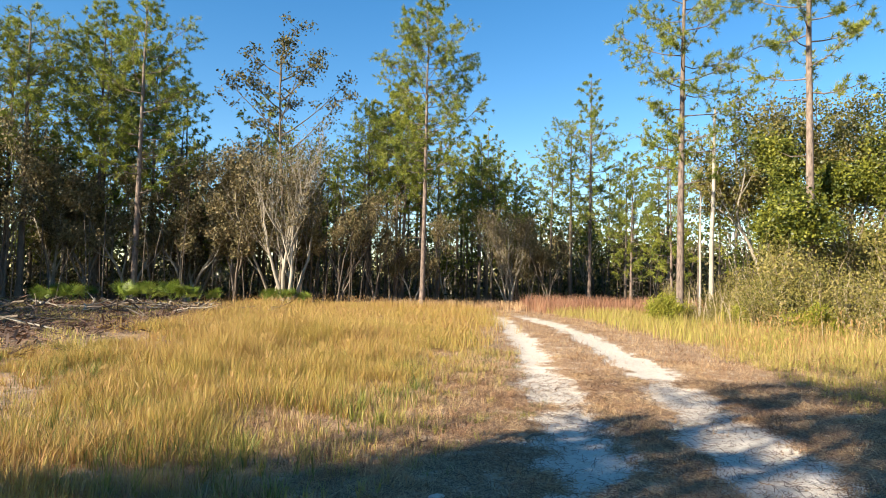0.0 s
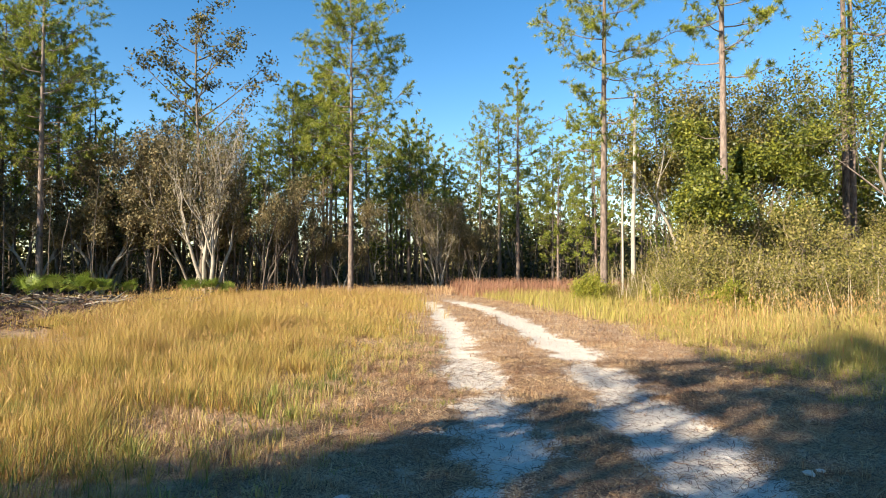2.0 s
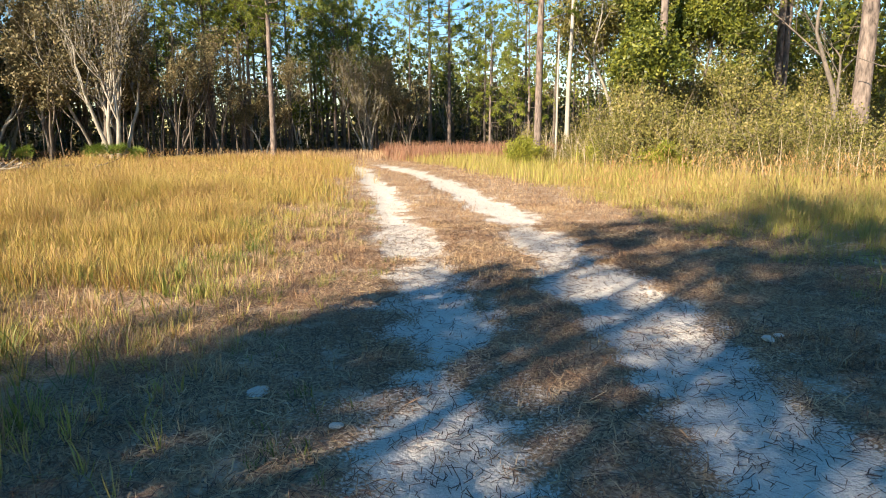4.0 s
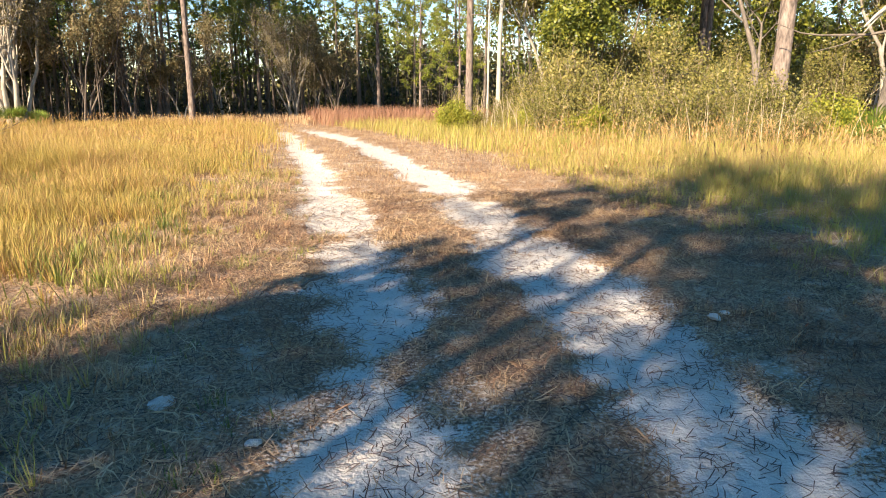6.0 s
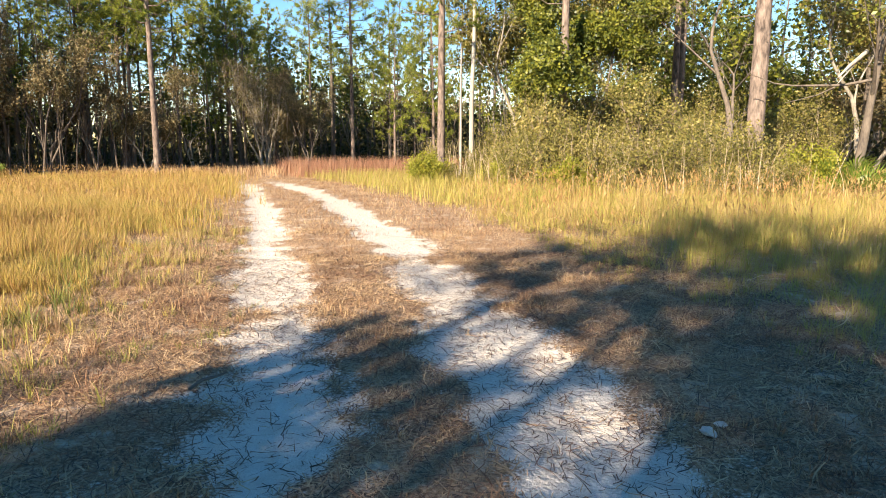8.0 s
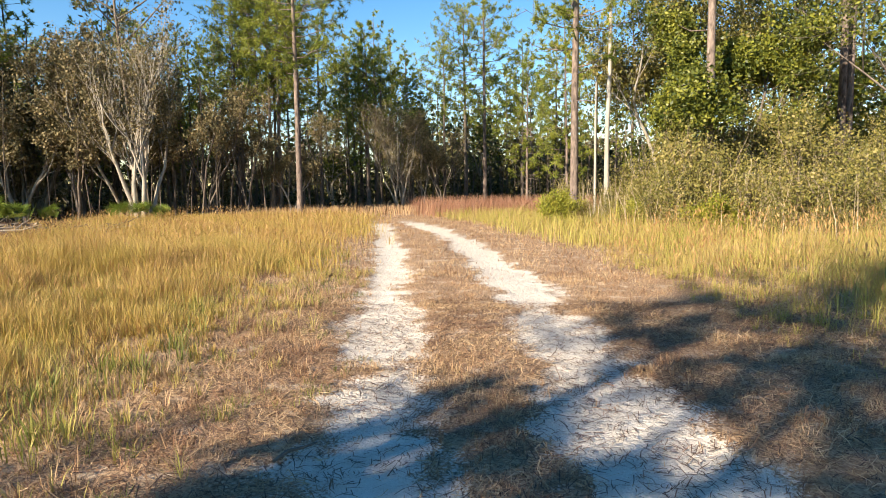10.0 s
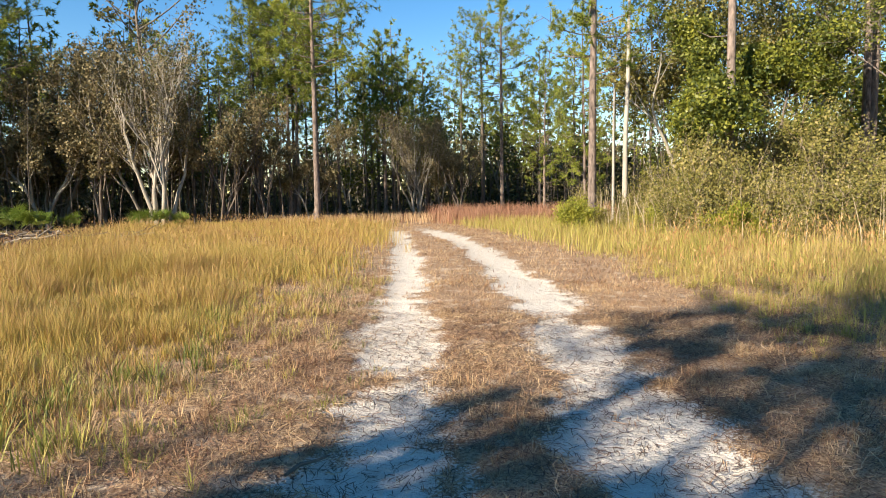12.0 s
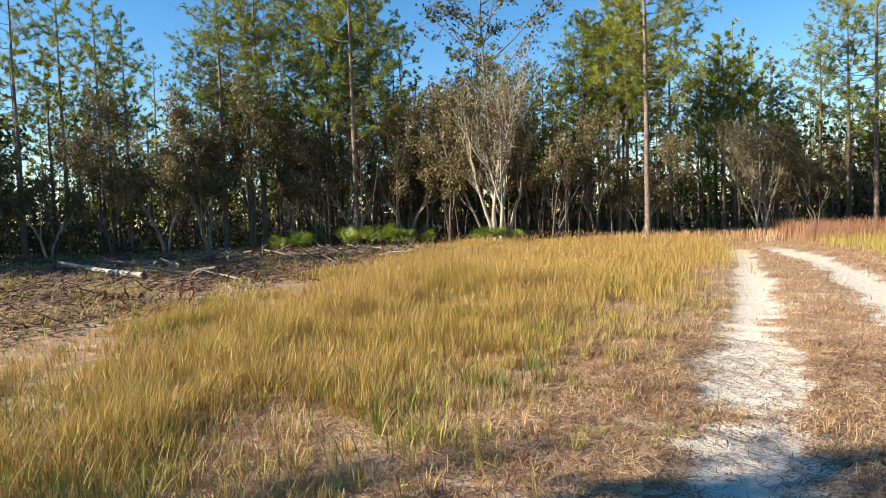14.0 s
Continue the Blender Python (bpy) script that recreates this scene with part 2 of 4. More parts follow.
# ---- trees ----
def pine(name, label, height, radius, crown_base, spread, seed, dense=1.0, count=16, lean=0.0, limbs=46, group="", bark=PINE_BARK, twigs=True, width=0.024):
    """A tall pine: bare trunk with a few stubs, whorled limbs and tufts of long needles."""
    r = np.random.default_rng(seed)
    root = thing(name, label, "tree", group)
    k = 14
    z = np.linspace(0, height, k)
    bend = np.cumsum(r.normal(0, 0.035, (k, 2)), 0) * np.linspace(0, 1, k)[:, None]
    axis = np.column_stack([bend[:, 0] + lean * z, bend[:, 1], z - 0.15])
    rad = radius * (1 - 0.86 * (z / height) ** 1.2)
    rad[0] *= 1.3
    stem = tubes([(axis, rad)], 10)
    lines, tips, ways = [], [], []
    for i in range(limbs):
        u = (i + r.uniform()) / limbs
        h = crown_base + (height - crown_base) * u ** 0.9
        at = np.array([np.interp(h, z, axis[:, 0]), np.interp(h, z, axis[:, 1]), h])
        ln = spread * (0.35 + 0.65 * math.sin(math.pi * min(1, 0.25 + 0.72 * u))) * r.uniform(0.55, 1.15) * (1 - 0.55 * max(0, u - 0.6) / 0.4)
        a = i * 2.4 + r.uniform(-0.5, 0.5)
        rise = 0.05 + 0.8 * u + r.uniform(-0.2, 0.2)
        s = np.linspace(0, 1, 5)[:, None]
        out = np.array([math.cos(a), math.sin(a), 0])
        pts = at + out * ln * s + np.array([0, 0, 1]) * ln * (rise * s * 0.5 + 0.35 * s ** 2 - 0.12 * s) + r.normal(0, 0.03 * ln, (5, 3)) * s
        lines.append((pts, np.linspace(max(0.018, rad[0] * 0.16 * (1 - 0.5 * u)), 0.008, 5)))
        n_sub = max(3, int(5 * ln))
        for _ in range(n_sub):
            q = r.uniform(0.35, 1.0)
            p0 = np.array([np.interp(q, s[:, 0], pts[:, c]) for c in range(3)])
            w = unit(out * 0.7 + r.normal(0, 0.55, 3) + np.array([0, 0, 0.35]))
            p1 = p0 + w * ln * 0.28 * r.uniform(0.5, 1.2)
            if twigs:
                lines.append((np.array([p0, p1]), np.array([0.011, 0.005])))
            for t in np.linspace(0.5, 1, max(1, int(2 * dense))):
                tips.append(p0 + (p1 - p0) * t + r.normal(0, 0.05, 3))
                ways.append(w)
    for _ in range(7):
        h = r.uniform(0.45, 1.0) * crown_base
        at = np.array([np.interp(h, z, axis[:, 0]), np.interp(h, z, axis[:, 1]), h])
        a = r.uniform(0, 6.28)
        e = at + np.array([math.cos(a), math.sin(a), r.uniform(-0.3, 0.3)]) * r.uniform(0.3, 1.4)
        lines.append((np.array([at, (at + e) / 2 + r.normal(0, 0.06, 3), e]), np.array([0.022, 0.016, 0.006])))
    v, f = tubes(lines, 4)
    part("trunk", raw("pine_trunk", np.concatenate([stem[0], v]), np.concatenate([stem[1], f + len(stem[0])]), bark, True), root)
    v, f = needles(np.array(tips), np.array(ways), int(count * 1.5), 0.26, width * 1.15, r, 0.75)
    part("crown", raw("pine_crown", v, f, NEEDLES), root)
    return root


def branching(start, way, length, radius, depth, r, lines, ends, wobble=0.16, up=0.18, split=(3, 5), gnarl=0.5, shrink=0.62):
    """Grows a limb and its side limbs; collects polylines and twig ends."""
    k = 6
    pts, d = [np.array(start, float)], unit(np.array(way, float))
    for _ in range(k - 1):
        d = unit(d + r.normal(0, wobble, 3) + np.array([0, 0, up * 0.3]))
        pts.append(pts[-1] + d * length / (k - 1))
    pts = np.array(pts)
    lines.append((pts, np.linspace(radius, radius * 0.45, k)))
    if depth == 0:
        for t in (0.4, 0.7, 1.0):
            ends.append(pts[int(t * (k - 1))])
        return
    for _ in range(r.integers(*split)):
        q = r.uniform(0.3, 1.0)
        i = min(k - 2, int(q * (k - 1)))
        at = pts[i] + (pts[i + 1] - pts[i]) * (q * (k - 1) - i)
        w = unit(unit(pts[i + 1] - pts[i]) + r.normal(0, gnarl, 3) + np.array([0, 0, up]))
        branching(at, w, length * shrink * r.uniform(0.7, 1.2), radius * (1 - 0.55 * q) * 0.62, depth - 1, r, lines, ends, wobble, up, split, gnarl, shrink)
    branching(pts[-1], d, length * shrink, radius * 0.45, depth - 1, r, lines, ends, wobble, up, split, gnarl, shrink)


def broadleaf(name, label, seed, height, radius, stems=1, splay=0.15, depth=3, leaf=DRY_LEAF, bark=GREY_BARK, per_end=6, leaf_size=0.12, scatter=0.35,
              gnarl=0.5, group="", shrink=0.62, category="tree", up=0.18, first=0.42, split=(3, 5), sides=5, lowest=0.0, wobble=0.16):
    """A broad-leaved tree or shrub with one or several stems."""
    r = np.random.default_rng(seed)
    root = thing(name, label, category, group)
    lines, ends = [], []
    for i in range(stems):
        a = 6.283 * i / stems + r.uniform(-0.6, 0.6)
        w = np.array([math.cos(a) * splay, math.sin(a) * splay, 1]) * 1.0
        s = np.array([math.cos(a), math.sin(a), 0]) * radius * (1.2 if stems > 1 else 0) - np.array([0, 0, 0.1])
        branching(s, w, height * first * r.uniform(0.85, 1.15), radius * r.uniform(0.75, 1.1), depth, r, lines, ends, wobble, up=up, gnarl=gnarl, shrink=shrink, split=split)
    top = max(p[:, 2].max() for p, _ in lines)
    fit = height / top
    lines = [(p * fit, q) for p, q in lines]
    big = [ln for ln in lines if ln[1][0] > radius * 0.35]
    v, f = tubes(big, sides + 2)
    small = [ln for ln in lines if ln[1][0] <= radius * 0.35]
    if small:
        v2, f2 = tubes([(p[[0, 2, 5]], q[[0, 2, 5]]) for p, q in small], 3)
        v, f = np.concatenate([v, v2]), np.concatenate([f, f2 + len(v)])
    part("trunk", raw("tree_trunk", v, f, bark, True), root)
    if per_end:
        c = np.repeat(np.array(ends) * fit, per_end, 0)
        c = c + r.normal(0, scatter, c.shape)
        c = c[c[:, 2] > max(0.15, lowest)]
        v, f = leaves(c, leaf_size, r)
        part("crown", raw("tree_crown", v, f, leaf), root)
    return root


def open_oak(name, label, seed, tall, spread, leaf, bark, clump=30, leaf_size=0.2):
    """A thin high oak: a bare wavering stem and long upswept limbs that end in separate clumps of leaves."""
    r = np.random.default_rng(seed)
    root = thing(name, label, "tree")
    z = np.linspace(-0.1, tall * 0.93, 12)
    axis = np.column_stack([0.35 * np.sin(z * 0.33), 0.2 * np.sin(z * 0.5 + 1), z])
    stem, limbs, tufts_at = [(axis, np.linspace(0.15, 0.03, 12))], [], []
    for i in range(15):
        h = tall * (0.55 + 0.38 * i / 14)
        at = np.array([np.interp(h, z, axis[:, 0]), np.interp(h, z, axis[:, 1]), h])
        a = i * 2.4 + r.uniform(-0.4, 0.4)
        ln = spread * (1 - 0.5 * i / 14) * r.uniform(0.6, 1.1)
        out = np.array([math.cos(a), math.sin(a), 0.45 + 0.3 * r.uniform()])
        s = np.linspace(0, 1, 6)[:, None]
        pts = at + out * ln * s + np.array([0, 0, 0.25]) * ln * s ** 2 + np.cumsum(r.normal(0, 0.07, (6, 3)), 0) * s
        limbs.append((pts, np.linspace(0.05, 0.014, 6)))
        for j in range(6):
            q = r.uniform(0.45, 1)
            p0 = np.array([np.interp(q, s[:, 0], pts[:, k]) for k in range(3)])
            p1 = p0 + unit(out + r.normal(0, 0.7, 3)) * r.uniform(0.4, 1.0)
            limbs.append((np.array([p0, (p0 + p1) / 2 + r.normal(0, 0.05, 3), p1]), np.array([0.016, 0.012, 0.006])))
            tufts_at.append(p1)
    part("trunk", raw("oak_stem", *tubes(stem + limbs, 6), bark, True), root)
    c = np.repeat(np.array(tufts_at), clump, 0)
    part("crown", raw("oak_crown", *leaves(c + r.normal(0, 0.2, c.shape) * np.array([1.3, 1.3, 0.8]), leaf_size, r), leaf), root)
    return root


def put(ob, x, y, turn=0.0, size=1.0, z=0.0):
    ob.matrix_basis = pose(x, y, z, 0, 0, turn) @ Matrix.Scale(size, 4)
    return ob


def again(ob, x, y, turn=0.0, size=1.0, tall=1.0):
    c = copy_thing(ob, pose(x, y, 0, 0, 0, turn))
    c.scale = (size, size, size * tall)
    return c


# ---- ground ----
RUT_L = ([-30, 0, 3, 5, 7.4, 9.4, 12.7, 17, 21, 29, 34, 45, 80], [1.5, -0.3, -0.36, -0.42, -0.75, -1.22, -1.75, -2.55, -3.4, -5.4, -7.0, -9.5, -12])
RUT_R = ([-30, 0, 3, 5, 6, 8.7, 13.4, 18.5, 23.8, 31, 36, 45, 80], [3.4, 1.5, 1.45, 1.38, 1.22, 0.86, 0.27, -0.78, -2.0, -4.7, -6.2, -8, -10.3])


def rough(x, y, scale, seed=0.0):
    """Smooth value noise over the plane, 0 to 1."""
    x, y = np.asarray(x) / scale + seed * 17.3 + 1000, np.asarray(y) / scale + seed * 9.1 + 1000
    i, j = np.floor(x), np.floor(y)
    u, w = x - i, y - j
    u, w = u * u * (3 - 2 * u), w * w * (3 - 2 * w)

    def h(a, b):
        s = np.sin(a * 127.1 + b * 311.7 + seed * 74.7) * 43758.5453
        return s - np.floor(s)
    return (h(i, j) * (1 - u) + h(i + 1, j) * u) * (1 - w) + (h(i, j + 1) * (1 - u) + h(i + 1, j + 1) * u) * w


def rut(x, y):
    """How much a place lies in a wheel rut: 1 in the middle, 0 outside."""
    x, y = np.asarray(x, float), np.asarray(y, float)
    edge = 0.46 * (rough(x, y, 0.7, 1) - 0.5) + 0.44 * (rough(x, y, 0.17, 2) - 0.5)
    best = np.zeros(x.shape)
    for line, half in ((RUT_L, 0.42), (RUT_R, 0.54)):
        d = np.abs(x - np.interp(y, *line))
        best = np.maximum(best, np.clip((half + 0.12 + edge - d) / 0.46, 0, 1))
    near = np.clip((6.5 - y) / 3.0, 0, 1) * (rough(x, y, 0.7, 5) > 0.45)
    mid = (x > np.interp(y, *RUT_L) - 0.9) & (x < np.interp(y, *RUT_R) + 0.9)
    return np.maximum(best * np.clip((33 - y) / 5, 0, 1), 0.55 * near * mid * rough(x, y, 0.25, 6))


def height(x, y):
    x, y = np.asarray(x, float), np.asarray(y, float)
    d = np.hypot(x, y - 6)
    z = 0.05 * (rough(x, y, 1.7, 3) - 0.5) + 0.02 * (rough(x, y, 0.35, 4) - 0.5)
    return z * np.clip(1.5 - d / 60, 0.2, 1) - 0.045 * rut(x, y)


def axis_points(dense_lo, dense_hi, step, end):
    a = list(np.arange(dense_lo, dense_hi, step))
    for sign, p in ((-1, a[0]), (1, a[-1])):
        s = step
        while abs(p) < end:
            s = min(s * 1.13, 60)
            p += sign * s
            a.append(p)
    return np.array(sorted(a))


gx, gy = axis_points(-5.0, 5.0, 0.085, 900), axis_points(1.0, 17.0, 0.085, 900)
X, Y = np.meshgrid(gx, gy)
Z = height(X, Y)
nx = len(gx)
ii = (np.arange(len(gy) - 1)[:, None] * nx + np.arange(nx - 1)[None]).ravel()
EARTH = bpy.data.materials.new("earth_and_sand")
ground_mesh = raw("ground", np.stack([X, Y, Z], -1), np.column_stack([ii, ii + 1, ii + 1 + nx, ii + nx]), EARTH, True, rut(X, Y))
ground = tagged(new("ground", ground_mesh), "sandy ground with dry grass litter and two white sand wheel ruts", "ground", kind="structure")
EARTH.use_nodes = True
n, l = EARTH.node_tree.nodes, EARTH.node_tree.links
bsdf = n["Principled BSDF"]
bsdf.inputs["Roughness"].default_value = 0.95
bsdf.inputs["Specular IOR Level"].default_value = 0.1
geo = n.new("ShaderNodeNewGeometry")
at = n.new("ShaderNodeAttribute")
at.attribute_name = "along"


def node_noise(scale, detail=5):
    t = n.new("ShaderNodeTexNoise")
    t.inputs["Scale"].default_value, t.inputs["Detail"].default_value = scale, detail
    l.new(geo.outputs["Position"], t.inputs["Vector"])
    return t.outputs[0]


def node_mix(fac, a, b):
    m = n.new("ShaderNodeMix")
    m.data_type = 'RGBA'
    l.new(fac, m.inputs["Factor"])
    for key, c in (("A", a), ("B", b)):
        if isinstance(c, tuple):
            m.inputs[key].default_value = (*c, 1)
        else:
            l.new(c, m.inputs[key])
    return m.outputs["Result"]


def node_range(v, lo, hi, a=0.0, b=1.0):
    m = n.new("ShaderNodeMapRange")
    m.inputs[1].default_value, m.inputs[2].default_value, m.inputs[3].default_value, m.inputs[4].default_value = lo, hi, a, b
    l.new(v, m.inputs[0])
    return m.outputs[0]


def node_math(op, a, b):
    m = n.new("ShaderNodeMath")
    m.operation = op
    for i, c in enumerate((a, b)):
        if isinstance(c, (int, float)):
            m.inputs[i].default_value = c
        else:
            l.new(c, m.inputs[i])
    return m.outputs[0]


fine, grain, wide = node_noise(45), node_noise(220), node_noise(1.3)
soil = node_mix(node_range(fine, 0.35, 0.65), (0.13, 0.08, 0.053), (0.48, 0.345, 0.225))
soil = node_mix(node_range(wide, 0.4, 0.65, 0.0, 0.5), soil, (0.40, 0.26, 0.15))
soil = node_mix(node_range(node_noise(3.2), 0.56, 0.66, 0.0, 0.6), soil, (0.60, 0.50, 0.38))
place = n.new("ShaderNodeVectorMath")
place.operation = 'LENGTH'
l.new(geo.outputs["Position"], place.inputs[0])
leaf_litter = node_mix(node_range(fine, 0.35, 0.65), (0.05, 0.035, 0.025), (0.17, 0.11, 0.07))
soil = node_mix(node_range(place.outputs["Value"], 37.0, 43.0), soil, leaf_litter)
sand = node_mix(node_range(grain, 0.35, 0.65), (0.50, 0.44, 0.37), (0.74, 0.68, 0.59))
sand = node_mix(node_range(node_noise(6), 0.45, 0.7, 0.0, 0.45), sand, (0.50, 0.42, 0.33))
mask = node_math('ADD', at.outputs["Fac"], node_range(fine, 0.3, 0.7, -0.35, 0.35))
mask = node_math('MULTIPLY', node_range(mask, 0.3, 0.62), node_range(at.outputs["Fac"], 0.0, 0.12))
l.new(node_mix(mask, soil, sand), bsdf.inputs["Base Color"])
bmp = n.new("ShaderNodeBump")
bmp.inputs["Strength"].default_value, bmp.inputs["Distance"].default_value = 0.7, 0.045
l.new(node_math('ADD', node_noise(14), node_math('MULTIPLY', fine, 0.5)), bmp.inputs["Height"])
l.new(bmp.outputs[0], bsdf.inputs["Normal"])


# ---- grasses ----
def blades(name, x, y, tall, wide_, material, r, bend=0.35, up=1.0, base=0.0):
    """Narrow bent blades of grass standing on the ground."""
    k = len(x)
    z = height(x, y) + base
    a = r.uniform(0, 2 * np.pi, k)
    tall = tall * np.ones(k) * r.uniform(0.6, 1.2, k)
    b = np.abs(r.normal(0, bend, k)) * tall
    side = np.column_stack([-np.sin(a), np.cos(a), np.zeros(k)]) * (wide_ * r.uniform(0.6, 1.3, k))[:, None] / 2
    out = np.column_stack([np.cos(a), np.sin(a), np.zeros(k)])
    p0 = np.column_stack([x, y, z - 0.01])
    p1 = p0 + out * (b * 0.3)[:, None] + np.column_stack([np.zeros(k), np.zeros(k), tall * 0.55 * up])
    p2 = p0 + out * b[:, None] + np.column_stack([np.zeros(k), np.zeros(k), tall * up])
    v = np.stack([p0 - side, p0 + side, p1 + side * 0.8, p1 - side * 0.8, p2], 1).reshape(-1, 3)
    i = np.arange(k) * 5
    f = np.concatenate([np.column_stack([i, i + 1, i + 2]), np.column_stack([i, i + 2, i + 3]), np.column_stack([i + 3, i + 2, i + 4])])
    al = np.tile(np.array([0, 0, 0.35, 0.35, 1.0], np.float32), k)
    return raw(name, v, f, material, False, al)


def tufts(name, x, y, tall, wide_, material, r, each=20, spread=0.06, splay=0.5):
    """Tussocks: blades that lean outwards from a common foot."""
    k = len(x) * each
    cx, cy, tall = np.repeat(x, each), np.repeat(y, each), np.repeat(tall * np.ones(len(x)), each) * r.uniform(0.4, 1.2, k)
    a, q = r.uniform(0, 2 * np.pi, k), np.abs(r.normal(0, 1, k))
    out = np.column_stack([np.cos(a), np.sin(a), np.zeros(k)])
    foot = np.column_stack([cx, cy, height(cx, cy) - 0.01]) + out * (q * spread)[:, None]
    side = np.column_stack([-np.sin(a), np.cos(a), np.zeros(k)]) * (wide_ * r.uniform(0.6, 1.3, k))[:, None] / 2
    lean = (q * splay * r.uniform(0.4, 1.2, k))[:, None]
    up = np.array([0, 0, 1.0])
    way = unit(out * lean + up + r.normal(0, 0.12, (k, 3)))
    p1 = foot + way * (tall * 0.55)[:, None]
    p2 = p1 + unit(way + out * lean * 0.9 + r.normal(0, 0.2, (k, 3))) * (tall * 0.5)[:, None]
    v = np.stack([foot - side, foot + side, p1 + side * 0.8, p1 - side * 0.8, p2], 1).reshape(-1, 3)
    i = np.arange(k) * 5
    f = np.concatenate([np.column_stack([i, i + 1, i + 2]), np.column_stack([i, i + 2, i + 3]), np.column_stack([i + 3, i + 2, i + 4])])
    return raw(name, v, f, material, False, np.tile(np.array([0, 0, 0.35, 0.35, 1.0], np.float32), k))


def strewn(name, x, y, length, wide_, material, r, lift=0.02):
    """Straws and needles that lie about on the ground."""
    k = len(x)
    z = height(x, y) + r.uniform(0.004, lift, k)
    a = r.uniform(0, 2 * np.pi, k)
    ln = length * r.uniform(0.4, 1.3, k) / 2
    d = np.column_stack([np.cos(a), np.sin(a), r.normal(0, 0.22, k)]) * ln[:, None]
    s = np.column_stack([-np.sin(a), np.cos(a), r.normal(0, 0.3, k)]) * wide_ / 2
    c = np.column_stack([x, y, z + np.abs(d[:, 2])])
    b = np.column_stack([-np.sin(a), np.cos(a), np.zeros(k)]) * (ln * r.normal(0, 0.35, k))[:, None]
    v = np.stack([c - d - s, c - d + s, c + b + s, c + b - s, c + d], 1).reshape(-1, 3)
    i = np.arange(k) * 5
    f = np.concatenate([np.column_stack([i, i + 1, i + 2]), np.column_stack([i, i + 2, i + 3]), np.column_stack([i + 3, i + 2, i + 4])])
    return raw(name, v, f, material)


def scatter(count, x0, x1, y0, y1, r, keep):
    x, y = r.uniform(x0, x1, count), r.uniform(y0, y1, count)
    w = keep(x, y)
    m = r.uniform(0, 1, count) < w
    return x[m], y[m]


def left_edge(y):
    """Where the tall grass begins left of the track."""
    return np.interp(y, [-5, 2, 5, 7, 11, 18, 25, 33, 40], [-2.6, -2.6, -2.7, -2.8, -3.0, -3.7, -5.0, -7.0, -9])


def right_edge(y):
    """Where the tall grass begins right of the track."""
    return np.interp(y, [-5, 2, 6, 10, 14, 18, 25, 33, 40], [3.3, 3.3, 3.2, 2.9, 2.4, 1.5, -0.5, -4, -6])


def field(x, y):
    """Tall grass left of the track, thinner towards the debris."""
    e = left_edge(y) + 0.7 + 2.0 * (rough(x, y, 1.1, 8) - 0.5)
    g = np.clip((e - x) / 2.8, 0, 1) ** 0.8
    bare = np.clip((x + 12.5 + 0.36 * (y - 10) + 4 * (rough(x, y, 3, 9) - 0.5)) / 2.0, 0, 1)
    far = np.where(y > 27.5, np.clip((x + 22) / 3, 0, 1), 0)
    return g * np.maximum(bare, far) * np.clip(1.7 * rough(x, y, 0.38, 10) - 0.3, 0.08, 1) * np.clip(2.4 * rough(x, y, 1.3, 50) - 0.1, 0.4, 1)


def verge(x, y):
    e = right_edge(y) + 1.0 * (rough(x, y, 0.9, 11) - 0.5)
    return np.clip((x - e) / 1.3, 0, 1) * (0.25 + 0.75 * rough(x, y, 0.5, 12))


def short(x, y):
    """The mown strip beside and between the ruts."""
    return (1 - np.clip(rut(x, y) * 1.25, 0, 0.96)) * np.clip((x - left_edge(y) + 5.0) / 3.5, 0, 1) * np.clip((right_edge(y) + 1.5 - x) / 0.8, 0, 1) * (0.3 + 0.7 * rough(x, y, 0.3, 13))


def stuff(name, me, label, category):
    return tagged(new(name, me), label, category, kind="stuff")


def ramp_up(x, y):
    """Height of the field's grass: short beside the track, taller further in."""
    g = np.clip((left_edge(y) + 0.8 - x) / 5.0, 0, 1)
    low = np.clip((x + 12.5 + 0.36 * (y - 10)) / 5, 0.35, 1)
    return low * np.interp(y, [4, 9], [0.7, 1.0]) * (0.09 + 0.50 * g) * (0.45 + 0.9 * rough(x, y, 0.9, 14))


def plumes(name, x, y, tall, material, r, head=0.11, wide_=0.012):
    """Thin stalks that end in a narrow feathery seed head."""
    k = len(x)
    tall = tall * np.ones(k) * r.uniform(0.7, 1.2, k)
    a = r.uniform(0, 2 * np.pi, k)
    out = np.column_stack([np.cos(a), np.sin(a), np.zeros(k)])
    b = r.uniform(0, 2 * np.pi, k)
    side = np.column_stack([np.cos(b), np.sin(b), np.zeros(k)])
    up = np.array([0, 0, 1.0])
    lean = (np.abs(r.normal(0, 0.16, k)) * tall)[:, None]
    foot = np.column_stack([x, y, height(x, y) - 0.01])
    neck = foot + out * lean + up * tall[:, None]
    hd = (head * r.uniform(0.6, 1.3, k))[:, None]
    way = unit(up + out * r.uniform(0.1, 0.9, k)[:, None] + r.normal(0, 0.1, (k, 3)))
    mid, end = neck + way * hd * 0.45, neck + way * hd
    w = (wide_ * r.uniform(0.5, 1.2, k))[:, None] / 2
    v = np.stack([foot - side * 0.0025, foot + side * 0.0025, neck, mid - side * w, mid + side * w, end], 1).reshape(-1, 3)
    i = np.arange(k) * 6
    return raw(name, v, np.concatenate([np.column_stack([i, i + 1, i + 2]), np.column_stack([i + 2, i + 4, i + 3]), np.column_stack([i + 3, i + 4, i + 5])]), material)


